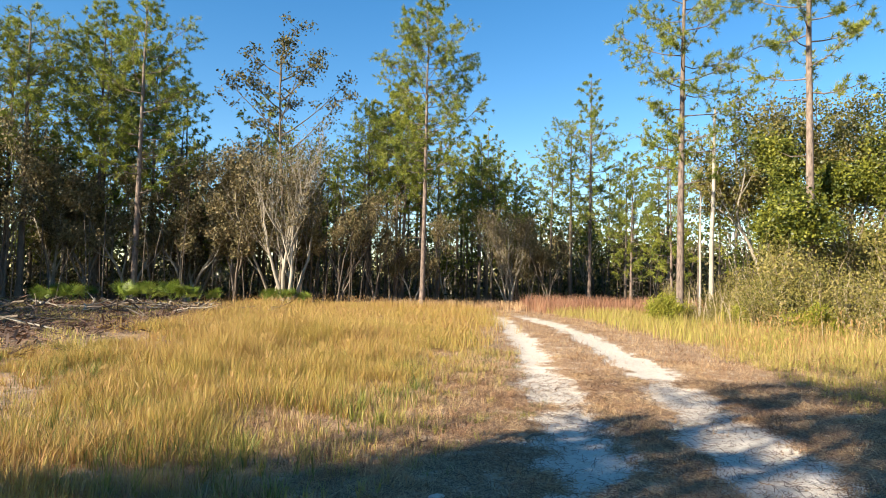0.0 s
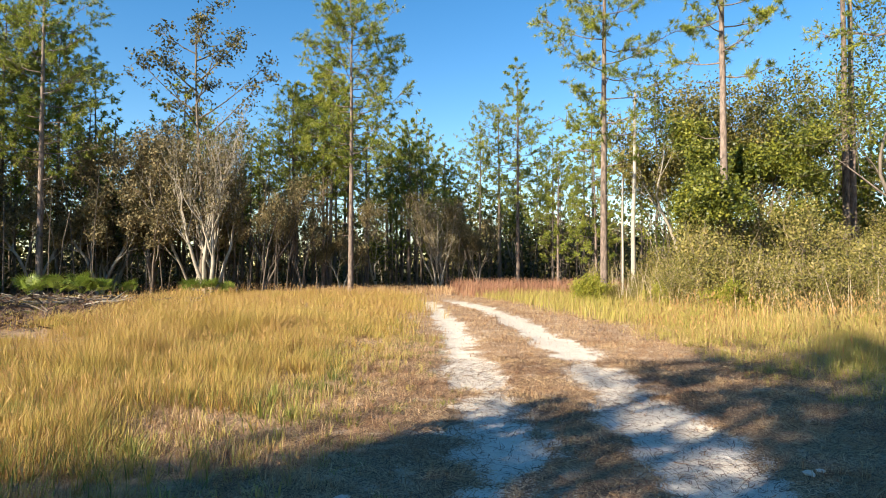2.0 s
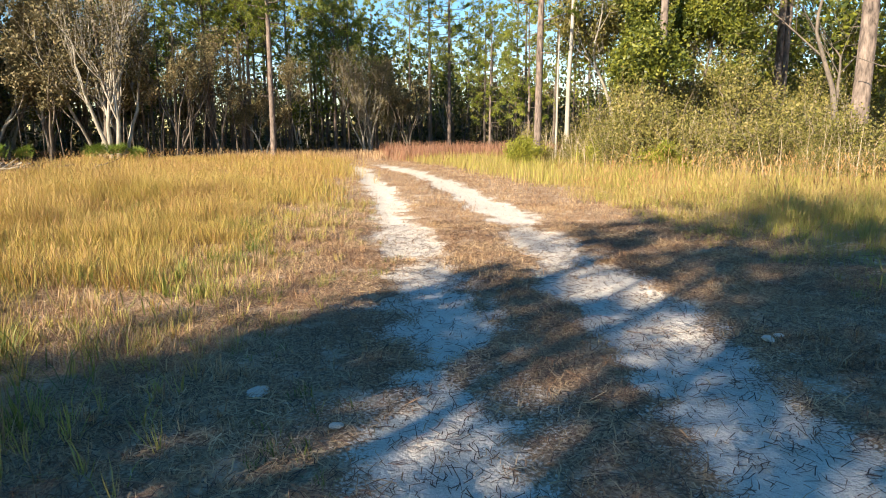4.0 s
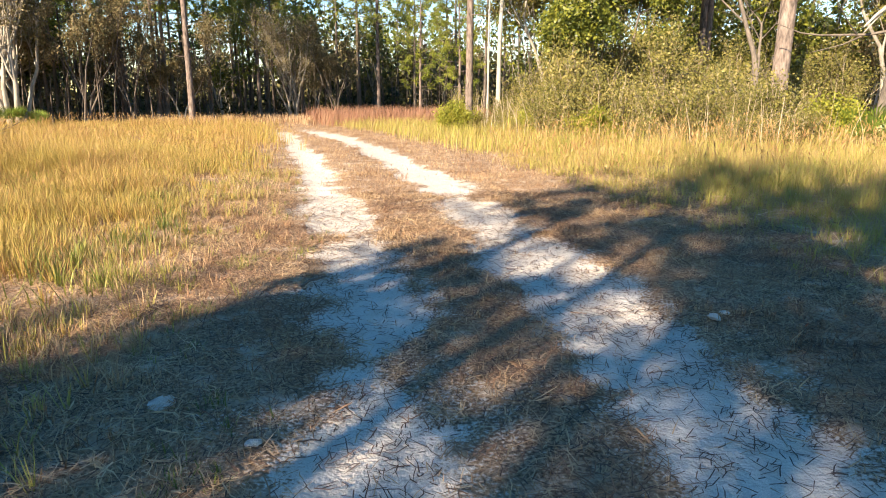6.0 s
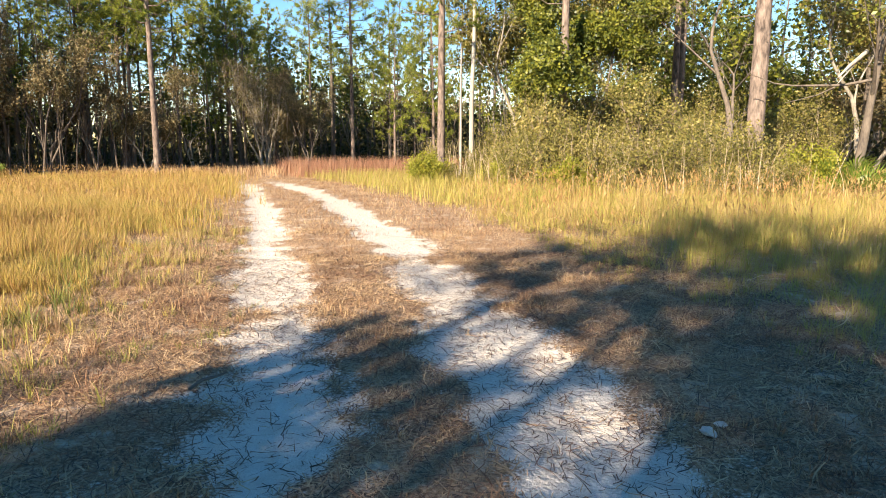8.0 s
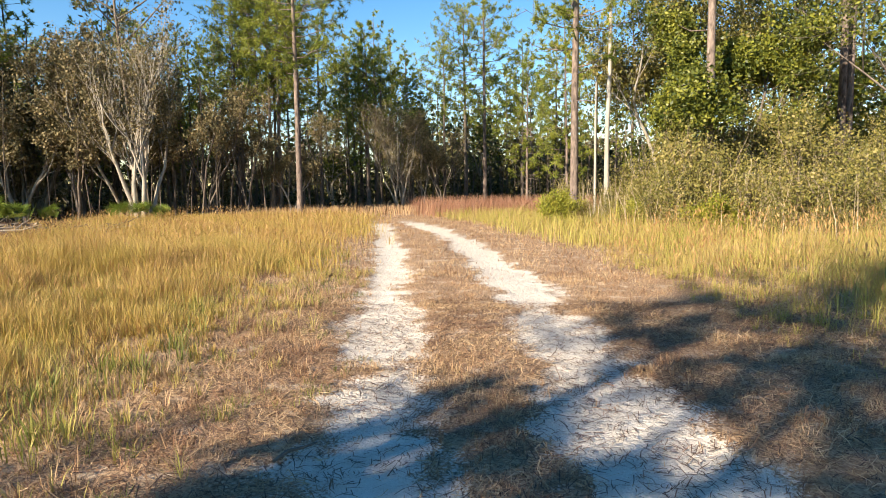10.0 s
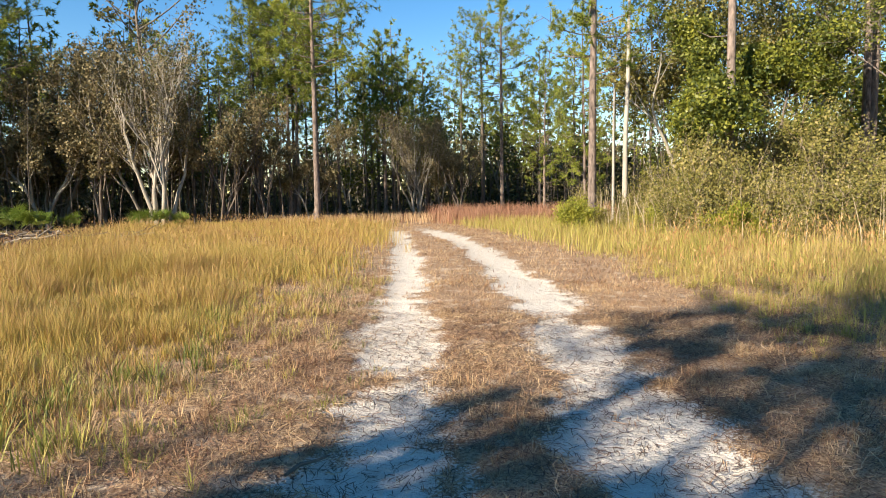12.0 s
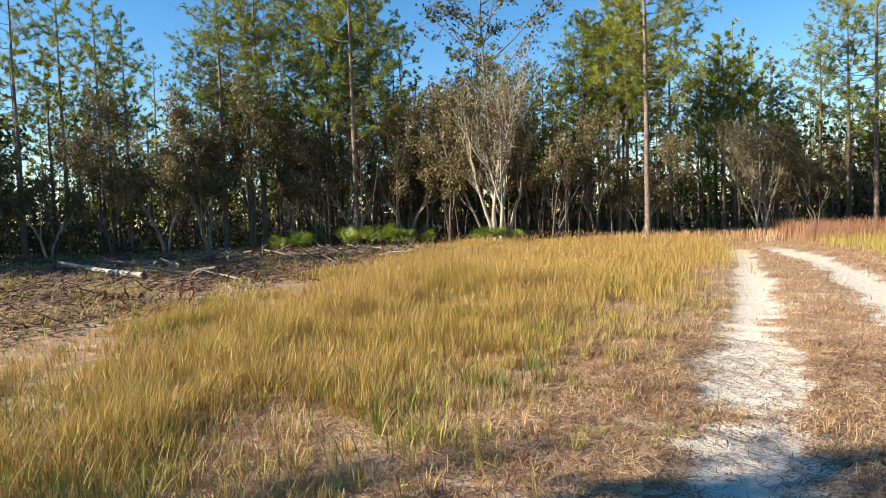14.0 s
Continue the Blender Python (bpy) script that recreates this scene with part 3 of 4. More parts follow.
def verge_tall(x, y):
    """Height of the verge's grass: low near the walker and beside the track, taller towards the brush."""
    return np.interp(y, [2, 7, 11, 15, 20], [0.55, 0.75, 0.95, 1.05, 1.1]) * (0.12 + 0.36 * np.clip((x - right_edge(y)) / 3.5, 0, 1)) * (0.45 + 0.9 * rough(x, y, 0.6, 18))


r1 = np.random.default_rng(21)
x, y = scatter(13000, -15, -2.4, 2.0, 17, r1, field)
stuff("tussock_grass", tufts("tussocks", x, y, ramp_up(x, y) * 1.05, 0.0065, TALL_GRASS, r1, 28, 0.07, 0.6), "tussocks of tall dry golden grass in the field", "grass")
x, y = scatter(9000, -5.5, 5, 1.8, 14, r1, lambda x, y: short(x, y) * (rough(x, y, 0.5, 33) > 0.5))
stuff("low_tussocks", tufts("low_tussocks", x, y, 0.05 + 0.07 * rough(x, y, 0.7, 34), 0.006, STRAW, r1, 12, 0.05, 1.1), "low tufts of dead grass in the mown strip", "grass")
x, y = scatter(3200, -6, -0.8, 2.5, 13, r1, lambda x, y: short(x, y) * (rough(x, y, 0.7, 35) > 0.66))
stuff("low_tussocks", tufts("low_green_tufts", x, y, 0.09, 0.006, GREEN_GRASS, r1, 14, 0.06, 0.9), "low yellow-green tufts in the mown strip", "grass")
x, y = scatter(4600, 2.4, 13, 3, 17, r1, lambda x, y: verge(x, y) * np.clip(1.6 * rough(x, y, 0.8, 44) - 0.1, 0.1, 1))
stuff("tussock_grass", tufts("verge_tussocks", x, y, 0.06 + verge_tall(x, y) * 1.1, 0.007, VERGE_GRASS, r1, 20, 0.07, 0.85), "tussocks of bent straw-coloured grass on the verge", "grass")
x, y = scatter(9000, -9, -1.2, 2.0, 14, r1, lambda x, y: np.clip((left_edge(y) + 1.3 - x) / 1.4, 0, 1) * np.clip((x - left_edge(y) + 5.5) / 2, 0, 1) * np.clip(2.0 * rough(x, y, 0.6, 51) - 0.5, 0, 1))
stuff("tussock_grass", tufts("straw_tussocks", x[0::2], y[0::2], 0.12 + 0.14 * rough(x[0::2], y[0::2], 0.7, 52), 0.006, VERGE_GRASS, r1, 16, 0.06, 0.8), "small mixed tussocks where the field meets the mown strip", "grass")
stuff("tussock_grass", tufts("brown_tussocks", x[1::2], y[1::2], 0.10 + 0.14 * rough(x[1::2], y[1::2], 0.7, 53), 0.006, STRAW, r1, 16, 0.07, 0.9), "small brown dead tussocks along the field's edge", "grass")
x, y = scatter(60000, -15, -3, 2.0, 15, r1, field)
stuff("tall_grass", blades("tall_grass", x, y, ramp_up(x, y), 0.006, TALL_GRASS, r1, 0.75), "tall dry golden grass standing in the field", "grass")
x, y = scatter(180000, -26, -3, 13, 36, r1, field)
stuff("tall_grass", blades("far_tall_grass", x, y, 0.44 * (0.5 + 0.8 * rough(x, y, 1.4, 14)), 0.011, TALL_GRASS, r1, 0.75), "tall golden grass reaching to the wood's edge", "grass")
x, y = scatter(60000, -13, -2.5, 2.0, 18, r1, lambda x, y: field(x, y) * (rough(x, y, 0.8, 15) > 0.5))
stuff("green_grass", blades("green_blades", x, y, 0.26, 0.009, GREEN_GRASS, r1, 0.8), "green grass growing among the dry stalks", "grass")
x, y = scatter(17000, -15, -3, 3.0, 20, r1, lambda x, y: field(x, y) * np.clip((left_edge(y) - 0.2 - x) / 2, 0, 1) * np.clip(1.8 * rough(x, y, 1.3, 41) - 0.2, 0.1, 1))
stuff("seed_stalks", plumes("seed_stalks", x, y, ramp_up(x, y) * 1.15 + 0.06, SEED_HEAD, r1), "rusty golden seed heads on thin stalks above the grass", "grass")
x, y = scatter(12000, -24, -3.4, 18, 35, r1, lambda x, y: field(x, y) * np.clip(1.8 * rough(x, y, 1.6, 42) - 0.2, 0.1, 1))
stuff("seed_stalks", plumes("far_seed_stalks", x, y, 0.55, SEED_HEAD, r1, 0.13, 0.02), "rusty golden seed heads far out in the field", "grass")
x, y = scatter(60000, 1.0, 14, 2.0, 20, r1, verge)
stuff("tall_grass", blades("verge_grass", x, y, verge_tall(x, y), 0.008, VERGE_GRASS, r1, 1.0), "straw and yellow-green grass on the track's verge", "grass")
x, y = scatter(9000, 2.4, 14, 9, 20, r1, lambda x, y: verge(x, y) * np.clip((y - 9) / 4, 0, 1))
stuff("seed_stalks", plumes("verge_seed_stalks", x, y, 0.15 + verge_tall(x, y) * 1.3, SEED_HEAD, r1, 0.12, 0.022), "pale seed stalks standing in the verge", "grass")
x, y = scatter(40000, 2, 14, 3, 17, r1, lambda x, y: verge(x, y) * 0.8)
stuff("straw_litter", strewn("verge_straw", x, y, 0.26, 0.008, STRAW, r1, 0.10), "matted dead grass on the shaded verge", "litter")
x, y = scatter(900, -12, -2.6, 2.5, 10, r1, lambda x, y: (rough(x, y, 0.6, 31) > 0.72) * 1.0)
stuff("green_tufts", tufts("green_tufts", x[:70], y[:70], 0.26, 0.011, GREEN_GRASS, r1, 26, 0.05, 0.7), "tufts of broad green grass blades", "grass")
x, y = scatter(12000, 3.5, 15, 14.0, 32, r1, lambda x, y: np.clip((x - np.interp(y, [14, 16, 18, 20, 23, 27, 32], [8.5, 7.4, 6.0, 4.4, 3.2, 1.8, 0.4])) / 0.8, 0, 1) * (rough(x, y, 0.7, 24) > 0.35))
stuff("dry_weeds", blades("dry_weeds", x, y, 0.95 * (0.4 + 0.8 * rough(x, y, 1.1, 25)), 0.016, VERGE_GRASS, r1, 0.35), "dry khaki weeds standing in the brush", "weeds")
x, y = scatter(5200, 11.6, 15.5, 13.2, 17.6, r1, lambda x, y: np.clip(1.6 * rough(x, y, 0.8, 45) - 0.2, 0, 1))
stuff("dead_bracken", strewn("dead_bracken", x, y, 0.75, 0.014, STRAW, r1, 0.45), "pale heap of dead stalks beside the palmettos", "litter")
x, y = scatter(60000, -6, 14, 18, 34, r1, verge)
stuff("tall_grass", blades("far_verge_grass", x, y, 0.30 + 0.35 * rough(x, y, 1.2, 40), 0.014, VERGE_GRASS, r1, 0.7), "golden grass along the far verge", "grass")
x, y = scatter(9000, -6, 9, 33, 42, r1, lambda x, y: np.clip((x - np.interp(y, *RUT_R) - 1.0) / 1.0, 0, 1))
stuff("russet_grass", blades("russet_grass", x, y, 0.9, 0.022, RED_GRASS, r1, 0.6), "russet broom grass in front of the pines", "grass")
x, y = scatter(26000, -16, 6, 34, 44, r1, lambda x, y: 0.6 * rough(x, y, 1.5, 19))
stuff("tall_grass", blades("wood_edge_grass", x, y, 0.45, 0.025, STRAW, r1), "thin dry grass at the wood's edge", "grass")
x, y = scatter(160000, -8, 5, 1.6, 14, r1, short)
stuff("mown_grass", blades("stubble", x, y, 0.055, 0.006, STRAW, r1, 1.8), "short dry brown grass along the track", "grass")
x, y = scatter(70000, -9, 5, 13, 34, r1, short)
stuff("mown_grass", blades("far_stubble", x, y, 0.08, 0.012, STRAW, r1, 1.6), "short dry brown grass along the far track", "grass")
x, y = scatter(120000, -8, 5, 1.5, 11, r1, short)
stuff("straw_litter", strewn("straw_litter", x, y, 0.13, 0.006, STRAW, r1), "dry straw lying on the ground", "litter")
x, y = scatter(50000, -2.5, 4.5, 1.5, 11, r1, lambda x, y: 0.15 + 0.7 * rough(x, y, 0.4, 16))
stuff("pine_litter", strewn("pine_litter", x, y, 0.11, 0.0055, DEAD_BITS, r1), "fallen brown pine needles and twigs on the sand", "litter")


# ---- the wood's edge: single trees ----
pine_a = put(pine("pine_tree", "tall slender pine with a full yellow-green crown at the field's edge", 18.4, 0.16, 7.2, 3.1, 1, 1.5, 14, limbs=84), -10.9, 35.0)
pine_b = put(pine("pine_tree", "tall pine with ragged open crown behind the brush", 19.0, 0.17, 6.0, 3.0, 2, 1.6, 14, limbs=44), 2.75, 28.0)
pine_e = put(pine("pine_tree", "tall pine with straight pinkish bark and few low limbs", 20.0, 0.17, 9.0, 2.4, 3, 1.6, 14, limbs=38), 7.0, 25.0)
pine_f = put(pine("pine_tree", "stout pine with scaly pink-brown bark beside the brush", 21.0, 0.27, 8.5, 3.6, 4, 1.6, 14, lean=0.004), 11.5, 20.0)
pine_c = put(pine("pine_tree", "slim pine with flat-topped crown beyond the track", 14.4, 0.17, 6.5, 3.0, 5, 1.4, 12, limbs=36, bark=DARK_BARK), -3.2, 50.0)
again(pine_b, -1.6, 46.0, 140, 0.88)
again(pine_c, -16.6, 41.0, 60, 0.96)
again(pine_a, -14.3, 40.0, 200, 0.82)
pine_p = put(pine("pine_tree", "young pine with dense bright yellow-green crown", 12.4, 0.13, 2.5, 2.5, 6, 1.6, 12, limbs=52), -9.7, 46.0)
again(pine_p, -7.4, 50.0, 90, 0.9)
again(pine_p, 3.2, 37.0, 30, 0.72)
again(pine_p, 1.2, 44.0, 200, 0.75)
pine_tall = put(pine("pine_tree", "very tall bare-trunked pine standing close to another", 23.0, 0.17, 14.5, 2.4, 7, 1.2, 12, limbs=30), 13.1, 29.0)
again(pine_tall, 13.6, 29.5, 215, 1.0)
again(pine_b, -27.4, 30.7, 10, 1.06)
again(pine_a, -31.8, 32.4, 100, 1.03)
again(pine_a, -30.2, 35.4, 160, 0.93)
again(pine_c, -33.4, 28.5, 0, 1.2)
for i, (px, py, ph) in enumerate([(-40, 17.1, 17), (-41.4, 20.1, 17), (-39.5, 23, 15), (-34.7, 26.5, 15.6), (-35.2, 29, 16.5), (-33, 34, 17.5),
                                   (-45, 24, 18)]):
    base = (pine_a, pine_c, pine_b, pine_p)[(i * 3) % 4]
    h = {0: 18.2, 1: 14.4, 2: 19.0, 3: 12.4}[(i * 3) % 4]
    again(pine_e if px < -38 else base, px, py, 47 * i, (ph / 20.0 if px < -38 else ph / h))

snag = thing("dead_tree", "bare bleached dead trunk broken off at the top", "tree")
zz = np.linspace(-0.1, 9.6, 12)
v, f = tubes([(np.column_stack([0.02 * np.sin(zz * 1.3) + 0.02 * zz, 0.02 * np.cos(zz), zz]), np.linspace(0.12, 0.055, 12)),
              (np.array([[0.12, 0, 6.3], [0.3, 0.05, 6.7], [0.35, 0.1, 7.0]]), np.array([0.04, 0.025, 0.01])),
              (np.array([[0.15, 0, 8.0], [-0.1, 0.05, 8.3], [-0.2, 0.1, 8.4]]), np.array([0.03, 0.02, 0.01]))], 8)
part("trunk", raw("snag_trunk", v, f, SNAG_WOOD, True), snag)
put(snag, 4.1, 29.0)
snag_thin = copy_thing(snag, pose(3.75, 29.6, 0, 0, 0, 70))
snag_thin.scale = (0.55, 0.55, 0.62)
snag_thin["label"] = "thin bleached dead stem beside a taller one"

oak_pale = put(broadleaf("oak_tree", "pale many-stemmed bare oak with sparse dry leaves", 11, 11.0, 0.14, 7, 0.20, 3, DRY_LEAF, GREY_BARK, 5, 0.13, 0.16, gnarl=0.36, up=0.3, group="pale oaks"), -18.6, 33.0)
oak_tall = put(open_oak("oak_tree", "tall thin oak with loose brown-green clumps of leaves on top", 12, 16.4, 4.0, DRY_OAK, DARK_BARK, 38), -20.0, 34.2)
oak_d = again(oak_pale, -7.1, 44.0, 120, 0.66)
hard1 = put(broadleaf("oak_tree", "grey-brown oak holding dull autumn leaves", 13, 9.6, 0.11, 2, 0.10, 4, DRY_LEAF, GREY_BARK, 5, 0.16, 0.18, gnarl=0.55, up=0.22, shrink=0.56, first=0.55, lowest=2.6, group="oaks at the wood's edge"), -25.4, 33.0)
hard2 = put(broadleaf("oak_tree", "grey-brown oak holding dull autumn leaves", 14, 9.0, 0.09, 3, 0.14, 4, DRY_LEAF, DARK_BARK, 5, 0.16, 0.18, gnarl=0.5, up=0.25, shrink=0.54, first=0.55, lowest=2.2, group="oaks at the wood's edge", split=(2, 4)), -22.6, 33.8)
for px, py, tu, si, b in [(-28.3, 31.5, 30, 0.95, hard1), (-30.5, 30.5, 80, 1.05, hard2), (-33.2, 30.8, 130, 1.0, hard1), (-20.9, 35, 200, 0.95, hard1), (-16.2, 35.2, 250, 0.8, hard2),
                          (-14.6, 37, 20, 0.75, hard2), (-24, 36, 300, 1.05, hard2), (-27, 36.5, 330, 1.1, hard1), (-34.5, 25.2, 100, 1.15, hard1), (-33.0, 27.2, 10, 1.1, hard2),
                          (-36.5, 23.5, 190, 1.0, hard1), (-37, 20.5, 70, 0.8, hard2), (-38, 17.5, 40, 0.75, hard1), (-6, 46, 240, 0.65, hard1), (-4.4, 45, 60, 0.62, hard2), (-12.5, 38.5, 0, 0.6, hard1)]:
    again(b, px, py, tu, si * 0.95, 1.12)

oak_r = put(broadleaf("evergreen_oak", "dense dark green evergreen oak over the brush", 21, 7.8, 0.12, 2, 0.22, 4, OAK_LEAF, DARK_BARK, 22, 0.14, 0.22, gnarl=0.46, up=0.16, lowest=0.9, shrink=0.5, first=0.5), 7.7, 26.6)
oak_e2 = put(broadleaf("oak_tree", "thin oak with sparse grey-green leaves", 22, 10.8, 0.12, 2, 0.2, 4, SHRUB_LEAF, GREY_BARK, 8, 0.14, 0.2, group="thin oaks in the brush", lowest=3), 7.2, 30.0)
again(oak_e2, 11.8, 32.0, 100, 1.03)
again(oak_e2, 17.5, 23.0, 280, 0.95)
oak_g = put(broadleaf("evergreen_oak", "evergreen oak with dark hanging foliage beside a stout pine", 23, 12.0, 0.17, 1, 0.1, 4, OAK_LEAF, DARK_BARK, 8, 0.12, 0.3, gnarl=0.6, lowest=6.2, first=0.5), 13.0, 22.6)
leaner = put(broadleaf("leaning_tree", "dark leaning trunk with broken pale branch in the shade", 24, 9.0, 0.16, 1, 0.06, 2, OAK_LEAF, DARK_BARK, 10, 0.13, 0.4, gnarl=0.8, lowest=4.5, first=0.75, wobble=0.05), 13.6, 18.4)

# ---- brush on the right ----
bushes = [put(broadleaf("shrub", "twiggy yellow-green shrub in the roadside brush", 31 + i, 2.2, 0.026, 11, 0.34, 2, SHRUB_LEAF, TWIG, 5, 0.072, 0.13, group="roadside brush", category="shrub", gnarl=0.45, first=0.55), px, py)
          for i, (px, py) in enumerate([(8.0, 18.6), (5.2, 21.3), (10.2, 17.8)])]
rb = np.random.default_rng(5)
for i in range(62):
    u = rb.uniform()
    py = 16.2 + 15 * u
    lo = np.interp(py, [16, 18, 20, 23, 27, 32], [9.6, 7.8, 5.6, 4.2, 2.6, 1.0])
    px = lo + abs(rb.normal(0, 3.2))
    if (px - 11.5) ** 2 + (py - 20) ** 2 < 0.5 or px > 11.9 and py < 21.5:
        continue
    again(bushes[i % 3], px, py, rb.uniform(0, 360), rb.uniform(0.4, 1.25) * (0.65 if px < lo + 0.9 else 1.0), rb.uniform(0.8, 1.3))
tall_bush = broadleaf("shrub", "tall loose olive-green shrub behind the roadside brush", 44, 3.8, 0.04, 7, 0.30, 3, SHRUB_LEAF, TWIG, 5, 0.085, 0.17, group="tall brush", category="shrub", gnarl=0.42, first=0.5, split=(2, 4), lowest=0.5)
for i in range(15):
    py = rb.uniform(21, 28)
    px = np.interp(py, [20, 24, 28], [8.5, 6.0, 4.6]) + rb.uniform(0, 8)
    if (px - 11.5) ** 2 + (py - 20) ** 2 > 1.2:
        put(tall_bush, px, py) if i == 0 else again(tall_bush, px, py, rb.uniform(0, 360), rb.uniform(0.7, 1.15))
stems = []
for i in range(150):
    py = rb.uniform(16.0, 29)
    px = np.interp(py, [16, 18, 20, 23, 27, 32], [8.8, 7.2, 5.2, 3.8, 2.4, 1.0]) + abs(rb.normal(0, 2.6))
    h, le = rb.uniform(0.7, 2.0), rb.normal(0, 0.12, 2)
    p = np.array([px, py, -0.05])
    stems.append((np.array([p, p + np.array([le[0] * h * 0.3, le[1] * h * 0.3, h * 0.5]), p + np.array([le[0] * h, le[1] * h, h])]), np.array([1, 0.75, 0.3]) * rb.uniform(0.008, 0.018)))
stuff("dead_stems", raw("dead_stems", *tubes(stems, 4), TWIG, True), "bare pale dead stems standing in the brush", "weeds")
wax = put(broadleaf("wax_shrub", "bright yellow-green leafy shrub by a pine's foot", 41, 1.7, 0.02, 7, 0.5, 2, BRIGHT_LEAF, TWIG, 14, 0.10, 0.14, category="shrub", first=0.55, group="bright shrubs"), 2.0, 26.4, 0, 0.75)
again(wax, 4.6, 24.3, 60, 0.6)
again(wax, 12.6, 18.8, 130, 0.9)
again(wax, 5.9, 20.3, 200, 0.7)

# ---- palmettos ----
rp = np.random.default_rng(9)
va, fa = [np.zeros(3)], []
for i in range(15):
    a = radians(-105 + 15 * i)
    d = np.array([math.cos(a + math.pi / 2), math.sin(a + math.pi / 2), 0.10 * abs(math.sin(a))])
    s = np.array([-d[1], d[0], 0]) * 0.022
    ln = 0.52 * (1 - 0.25 * abs(i - 7) / 7)
    b = len(va)
    va += [d * ln * 0.55 + s + np.array([0, 0, 0.03]), d * ln * 0.55 - s + np.array([0, 0, 0.03]), d * ln - np.array([0, 0, 0.05])]
    fa += [(0, b, b + 1), (b + 1, b, b + 2)]
FROND = raw("frond", va, fa, PALM_LEAF)
v, f = tubes([(np.array([[0, 0, -0.05], [0.05, 0, 0.12], [0.12, 0.02, 0.2]]), np.array([0.1, 0.09, 0.05]))], 7)
STEM = raw("palm_stem", v, f, DARK_BARK, True)
v, f = tubes([(np.array([[0, 0, 0], [0, 0.02, 0.5], [0, 0, 1.0]]), np.array([0.012, 0.009, 0.007]))], 4)
STALK = raw("stalk", v, f, PALM_LEAF, True)


def palmetto(x, y, size):
    p = thing("palmetto", "low saw palmetto with bright green fan leaves", "palm", "palmettos")
    part("stem", STEM, p)
    for i in range(13):
        a, tilt = rp.uniform(0, 6.28), rp.uniform(0.15, 1.05)
        ln = rp.uniform(0.55, 1.0)
        way = Vector((math.cos(a) * math.sin(tilt), math.sin(a) * math.sin(tilt), math.cos(tilt)))
        q = way.to_track_quat('Z', 'Y').to_matrix().to_4x4()
        st = part("stalk", STALK, p)
        st.matrix_basis = Matrix.Translation((0.06, 0, 0.08)) @ q @ Matrix.Diagonal((1, 1, ln, 1))
        fr = part("frond", FROND, p)
        fr.matrix_basis = Matrix.Translation(Vector((0.06, 0, 0.08)) + way * ln) @ Euler((radians(rp.uniform(20, 75)), rp.uniform(-0.4, 0.4), a - math.pi / 2)).to_matrix().to_4x4() @ Matrix.Scale(rp.uniform(1.1, 1.6), 4)
    return put(p, x, y, 0, size)


for px, py, sz in [(-28.6, 25.4, 0.9), (-27.4, 26.2, 1.1), (-26.3, 28.7, 1.2), (-25.2, 29.2, 1.25), (-24.1, 29.6, 1.2), (-23.2, 30.1, 1.1), (-22.4, 31.2, 0.9), (-18.9, 31.4, 1.0), (-18.1, 31.8, 1.1),
                   (-17.3, 32.4, 0.8), (13.2, 18.2, 1.2), (12.6, 16.9, 1.15), (13.9, 15.4, 1.2), (14.6, 17.3, 1.3), (-29.5, 29.5, 1.0), (-31, 28.5, 1.0)]:
    palmetto(px, py, sz * 0.78)

# ---- close-standing slim pines behind the field's edge ----
slim = put(pine("pine_tree", "slim dark-trunked pine standing close among others", 14.0, 0.15, 6.8, 2.0, 58, 1.3, 9, limbs=34, group="slim pines", bark=DARK_BARK, width=0.035), -16.3, 40.0)
for px, py, tu, si in [(-15.2, 40.6, 40, 0.9), (-14.6, 41.5, 100, 0.8), (-13.9, 40.2, 160, 0.95), (-13.2, 42.0, 220, 0.75), (-9.8, 46.2, 10, 0.7), (-9.2, 46.6, 70, 0.75), (-8.7, 45.6, 130, 0.7),
                       (-17.8, 43.0, 20, 0.85), (-20.5, 41.0, 300, 0.8), (-23.0, 39.5, 80, 0.8), (-4.6, 48.0, 200, 0.8), (-11.8, 49.0, 30, 0.8), (1.0, 50.0, 60, 0.8), (5.5, 44.0, 150, 0.8)]:
    again(slim, px, py, tu, si, 1.05)

# ---- the woods beyond ----
far_p = [pine("pine_tree", "pine in the woods beyond", 11.5 + 1.5 * i, 0.13, 4.5 + i, 2.4, 51 + i, 0.75, 7, limbs=24, group="woods beyond", bark=DARK_BARK, width=0.075, twigs=False) for i in range(3)]
far_h = [broadleaf("oak_tree", "dull-leaved tree in the woods beyond", 61 + i, 6.5 + i, 0.10, 2, 0.15, 3, (DRY_LEAF, OAK_LEAF, OAK_LEAF)[i], GREY_BARK, 8, 0.27, 0.34, split=(2, 4), group="woods beyond", first=0.5) for i in range(3)]
rf = np.random.default_rng(77)


def wood_edge(a):
    """Distance from the track's middle to the wood, by bearing in degrees (0 ahead, right positive)."""
    return np.interp(a, [-180, -110, -80, -60, -40, -25, -12, -4, 4, 10, 18, 28, 45, 70, 110, 180], [60, 48, 44, 44, 43, 41, 47, 54, 50, 44, 40, 38, 36, 34, 40, 60])


used = [False] * 6
for i in range(300):
    a = rf.uniform(-86, 62) if i < 250 else rf.uniform(62, 274)
    d = wood_edge((a + 180) % 360 - 180) + (abs(rf.normal(0, 17)) if i < 250 else rf.uniform(0, 15))
    px, py = d * math.sin(radians(a)), d * math.cos(radians(a)) + 1
    k = rf.integers(0, 3) + (3 if rf.uniform() < 0.42 else 0)
    src = (far_p + far_h)[k]
    if not used[k]:
        used[k] = True
        put(src, px, py, rf.uniform(0, 360))
    else:
        again(src, px, py, rf.uniform(0, 360), rf.uniform(0.75, 1.15), rf.uniform(0.9, 1.1))

